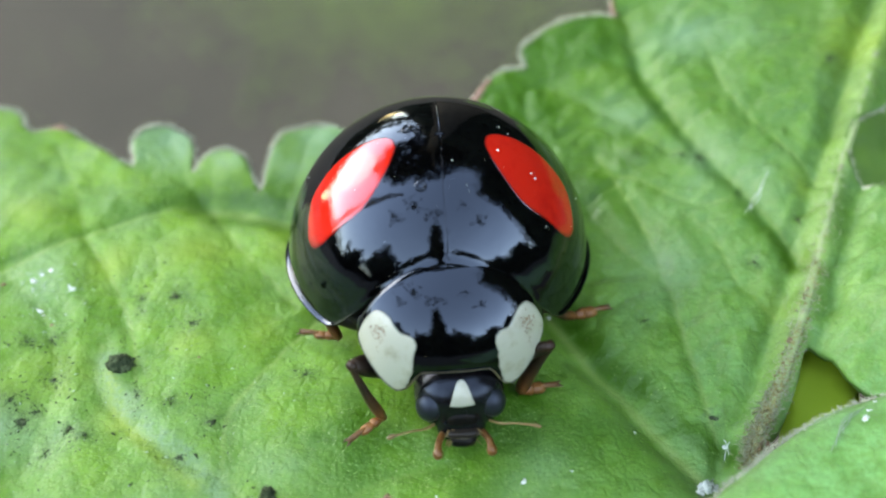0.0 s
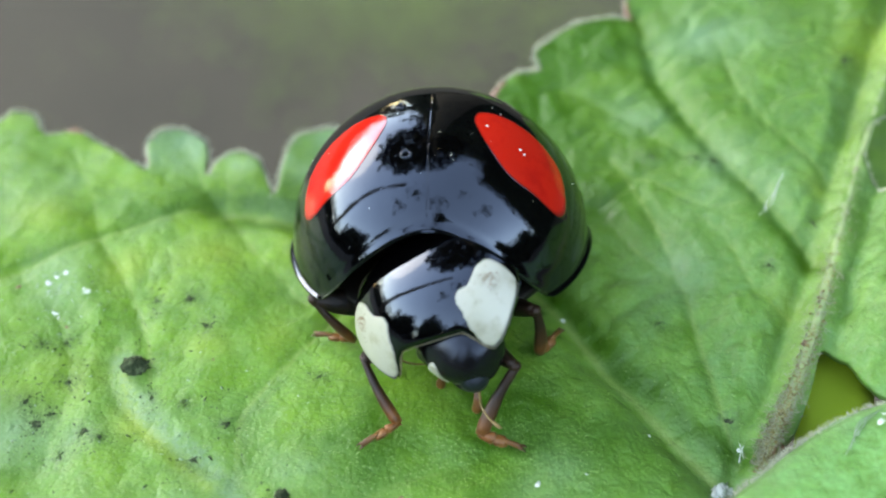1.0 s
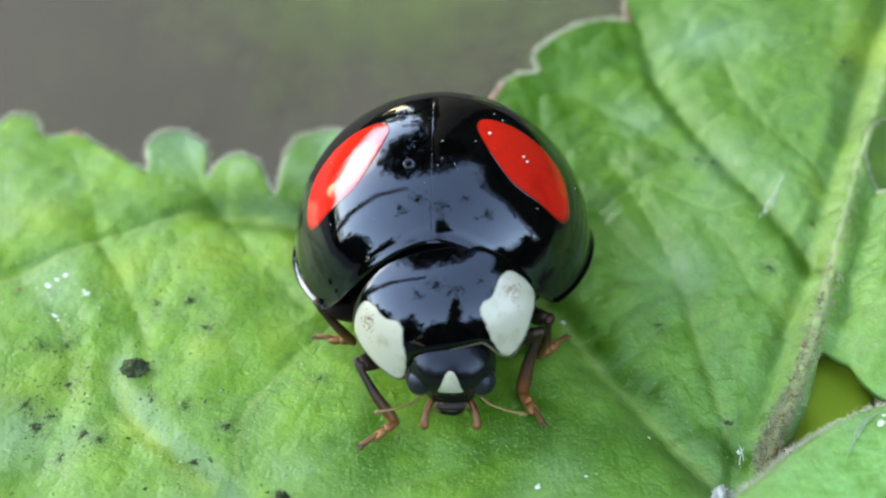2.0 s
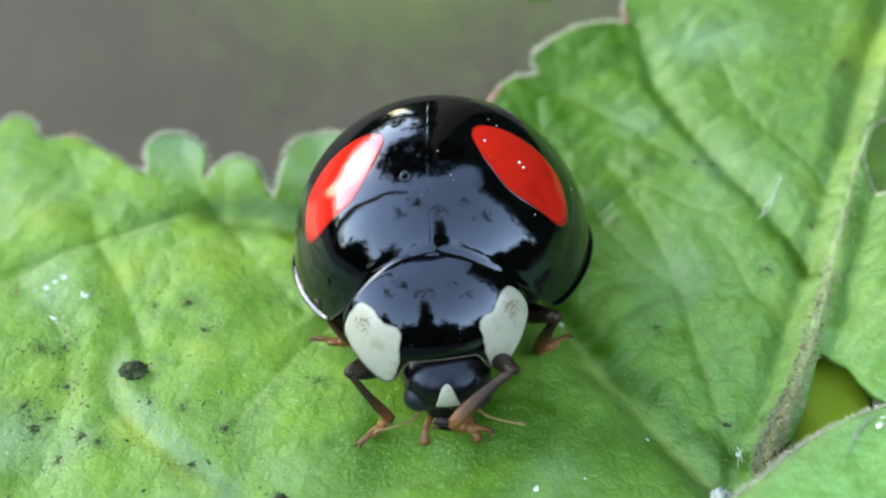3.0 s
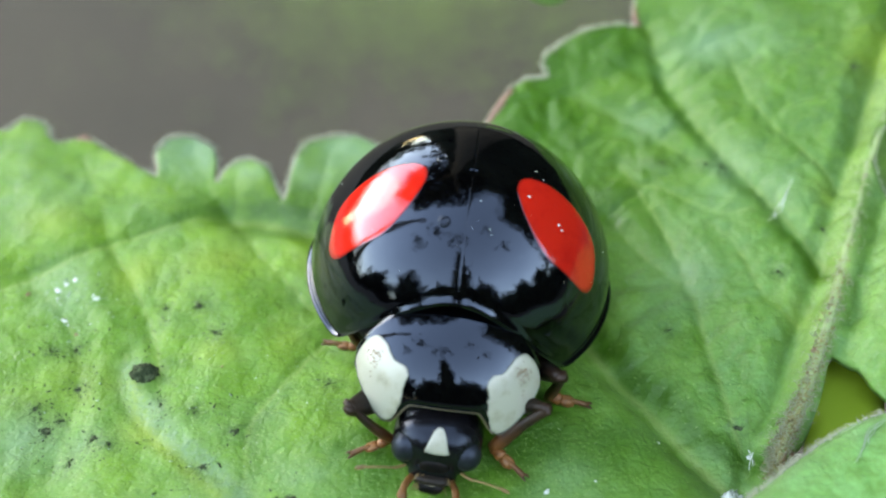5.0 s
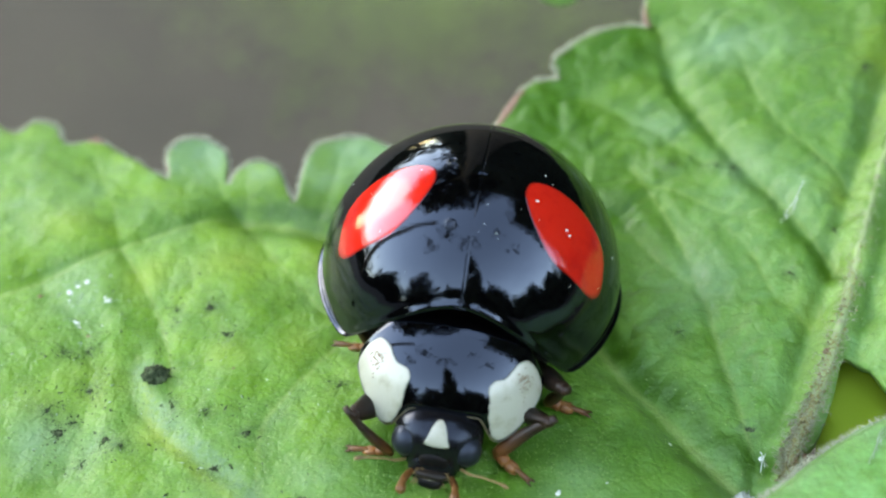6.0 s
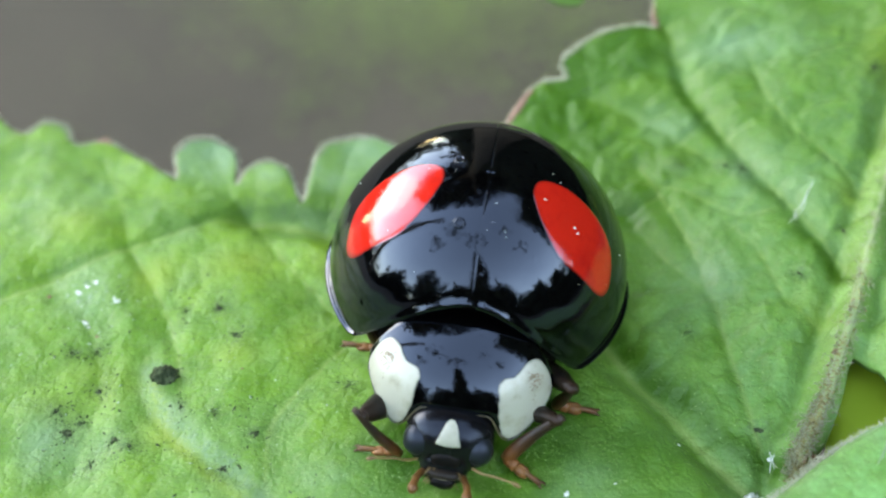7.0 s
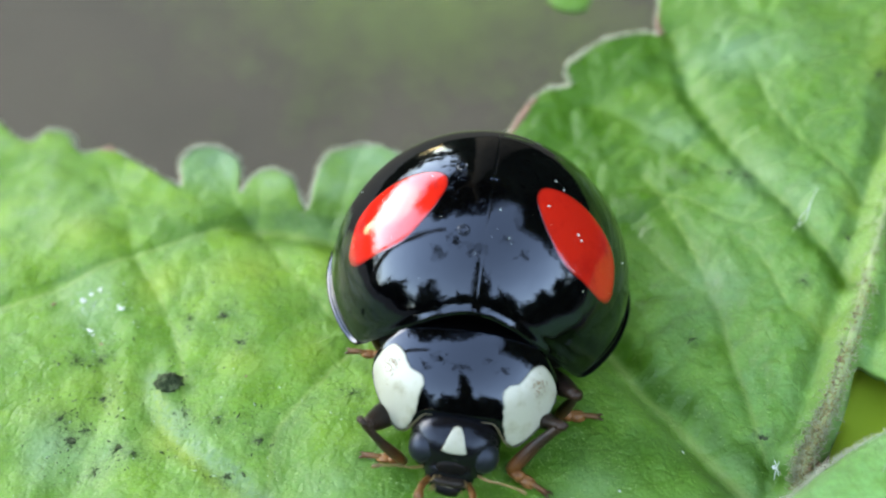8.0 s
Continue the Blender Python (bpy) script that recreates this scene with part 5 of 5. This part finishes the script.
def litter(front_z):
    D, W, B = "dark crumb of dirt lying on a green leaf", "white flake of chaff lying on a leaf", "brown scrap lying on a green leaf"
    for i, (x, y, s) in enumerate(DIRT_PLACES):
        crumb("dirt_crumb", D, "dirt", "dirt crumbs", x, y, s, DIRT, 0.62 if s > 0.15 else 0.10, i)
    for i, (x, y, s) in enumerate(CHAFF_PLACES):
        crumb("chaff_flake", W, "chaff", "chaff flakes", x, y, s, CHAFF, 0.16, 50 + i)
    for i, (x, y, s) in enumerate(((7.05, -3.62, 0.13), (7.15, -3.42, 0.09), (7.3, -3.2, 0.07))):
        crumb("chaff_flake", W, "chaff", "chaff flakes", x, y, s, CHAFF, 0.05, 65 + i, front_z(x, y))
    for i, (x, y, s) in enumerate(BROWN_PLACES):
        crumb("brown_scrap", B, "scrap", "brown scraps", x, y, s, BROWN, 0.2, 80 + i)


def soot():
    """Fine dark grit strewn round the crumbs, and pale grit round the chaff."""
    rng = random.Random(9)
    for name, places, mat, label, n in (("grit", DIRT_PLACES[:15] + DIRT_PLACES[23:], DIRT, "fine dark grit strewn on the leaf", 34),
                                        ("pale_grit", CHAFF_PLACES[:7], WISP, "fine pale grit strewn on the leaf", 26)):
        P = []
        for x, y, s in places:
            a = rng.uniform(0, 3.14)
            for _ in range(n):
                u, v = rng.gauss(0, 0.30 + s), rng.gauss(0, 0.10 + s * 0.4)
                P.append((x + u * math.cos(a) - v * math.sin(a), y + u * math.sin(a) + v * math.cos(a)))
        for _ in range(160):
            P.append((rng.uniform(-9, -2.4), rng.uniform(-5, 0.6)))
        P = np.array(P)
        z = leaf_fields(P)[0]
        geos = []
        for (x, y), h in zip(P, z):
            s = rng.uniform(0.006, 0.022) * rng.uniform(0.5, 1.3)
            a, e = rng.uniform(0, 6.28), rng.uniform(1, 3.2)
            c, q = math.cos(a) * s, math.sin(a) * s
            geos.append(([(x - c * e, y - q * e, h - 0.004), (x + q, y - c, h - 0.004), (x + c * e, y + q * e, h - 0.004), (x - q, y + c, h - 0.004), (x, y, h + s * 0.6)],
                         [(0, 1, 4), (1, 2, 4), (2, 3, 4), (3, 0, 4), (3, 2, 1, 0)]))
        tagged(part(name, joined(*geos), mat), label, "grit", kind="stuff")


def leaf_hairs():
    """Short hairs and beads all over the blade, their pale colour standing in for glints, far too many to count."""
    rng = random.Random(77)
    geos = []
    P = np.array([(rng.uniform(-9.5, 9.2), rng.uniform(-5.2, 4.2)) for _ in range(5200)] + [(rng.uniform(-7.5, 2.5), rng.triangular(-5.4, -1.2, -4.6)) for _ in range(5200)])
    P = P[[y < 3.0 or x > 1.5 for x, y in P]]
    P = P[[not (x > 5.0 and y < -1.0) and x < 7.6 for x, y in P]]
    z = leaf_fields(P)[0]
    for (x, y), h in zip(P, z):
        s = rng.uniform(0.006, 0.014) * (1.2 if y < -1.8 else 1)
        a = rng.gauss(-0.6, 0.7)
        ln = rng.choice((1.0, 1.5, 3.0))
        c, q = math.cos(a) * s, math.sin(a) * s
        e = 1.0 + ln * 0.6
        geos.append(([(x - c * e, y - q * e, h - 0.006), (x + q * 0.7, y - c * 0.7, h - 0.006), (x + c * e, y + q * e, h - 0.006), (x - q * 0.7, y + c * 0.7, h - 0.006), (x, y, h + s * 0.5)],
                     [(0, 1, 4), (1, 2, 4), (2, 3, 4), (3, 0, 4), (3, 2, 1, 0)]))
    tagged(part("leaf_hairs", joined(*geos), GLINT), "short hairs and beads on the leaf, coloured pale as glints", "hairs", kind="stuff")


def fibres(front_z):
    places = [([(x, y, leaf_z(x, y) + h) for x, y, h in pts], 0.0065, CHAFF) for pts in FIBRES]
    places += [([(x, y, front_z(x, y) + 0.02) for x, y in pts], 0.008, WISP) for pts in WISPS]
    for pts, r, mat in places:
        c = open_curve(pts, 6)
        ob = part("fibre", tube(c, [r * 0.5] + [r] * (len(c) - 2) + [r * 0.3], 5), mat)
        tagged(ob, "thin white plant fibre lying on the leaf", "fibre", "fibres")


ground()
moss()
hedges()
main_leaf()
FRONT_Z = front_leaf()
lower_leaves()
litter(FRONT_Z)
soot()
leaf_hairs()
fibres(FRONT_Z)
LADYBIRD, MOVING = beetle_thing()


def motions():
    walk(LADYBIRD, [(t, body_pose(t)) for t in [r[0] for r in BODY]])
    rows = []
    for t, nose, yaw, lean, dx, dy, dz in NECK:
        rows.append((t, Matrix.Translation((NECK_PIVOT + Vector((dx, dy, dz))) * MM) @ turn(nose, yaw, lean)))
    walk(MOVING["pronotum"], rows)
    walk(MOVING["head"], [(t, Matrix.Translation(Vector((x, y, z)) * MM) @ turn(nose, yaw, lean)) for t, x, y, z, nose, yaw, lean in HEAD])
    for name, hip in HIPS.items():
        base, fe, ti, ta = MOVING[name]
        shift = Matrix.Translation(Vector(hip) * MM)
        fr, tr, ar = [], [], []
        for t in TIMES:
            v = [k * MM for k in blended(STEPS[name], t)]
            back = (body_pose(t) @ shift).inverted()
            knee, ankle, toe = (back @ Vector(v[i:i + 3]) for i in (0, 3, 6))
            fr.append((t, aimed(knee, Vector((0, 0, 0)))))
            tr.append((t, aimed(ankle, knee)))
            ar.append((t, aimed(ankle, toe)))
        walk(fe, fr)
        walk(ti, tr)
        walk(ta, ar)


motions()
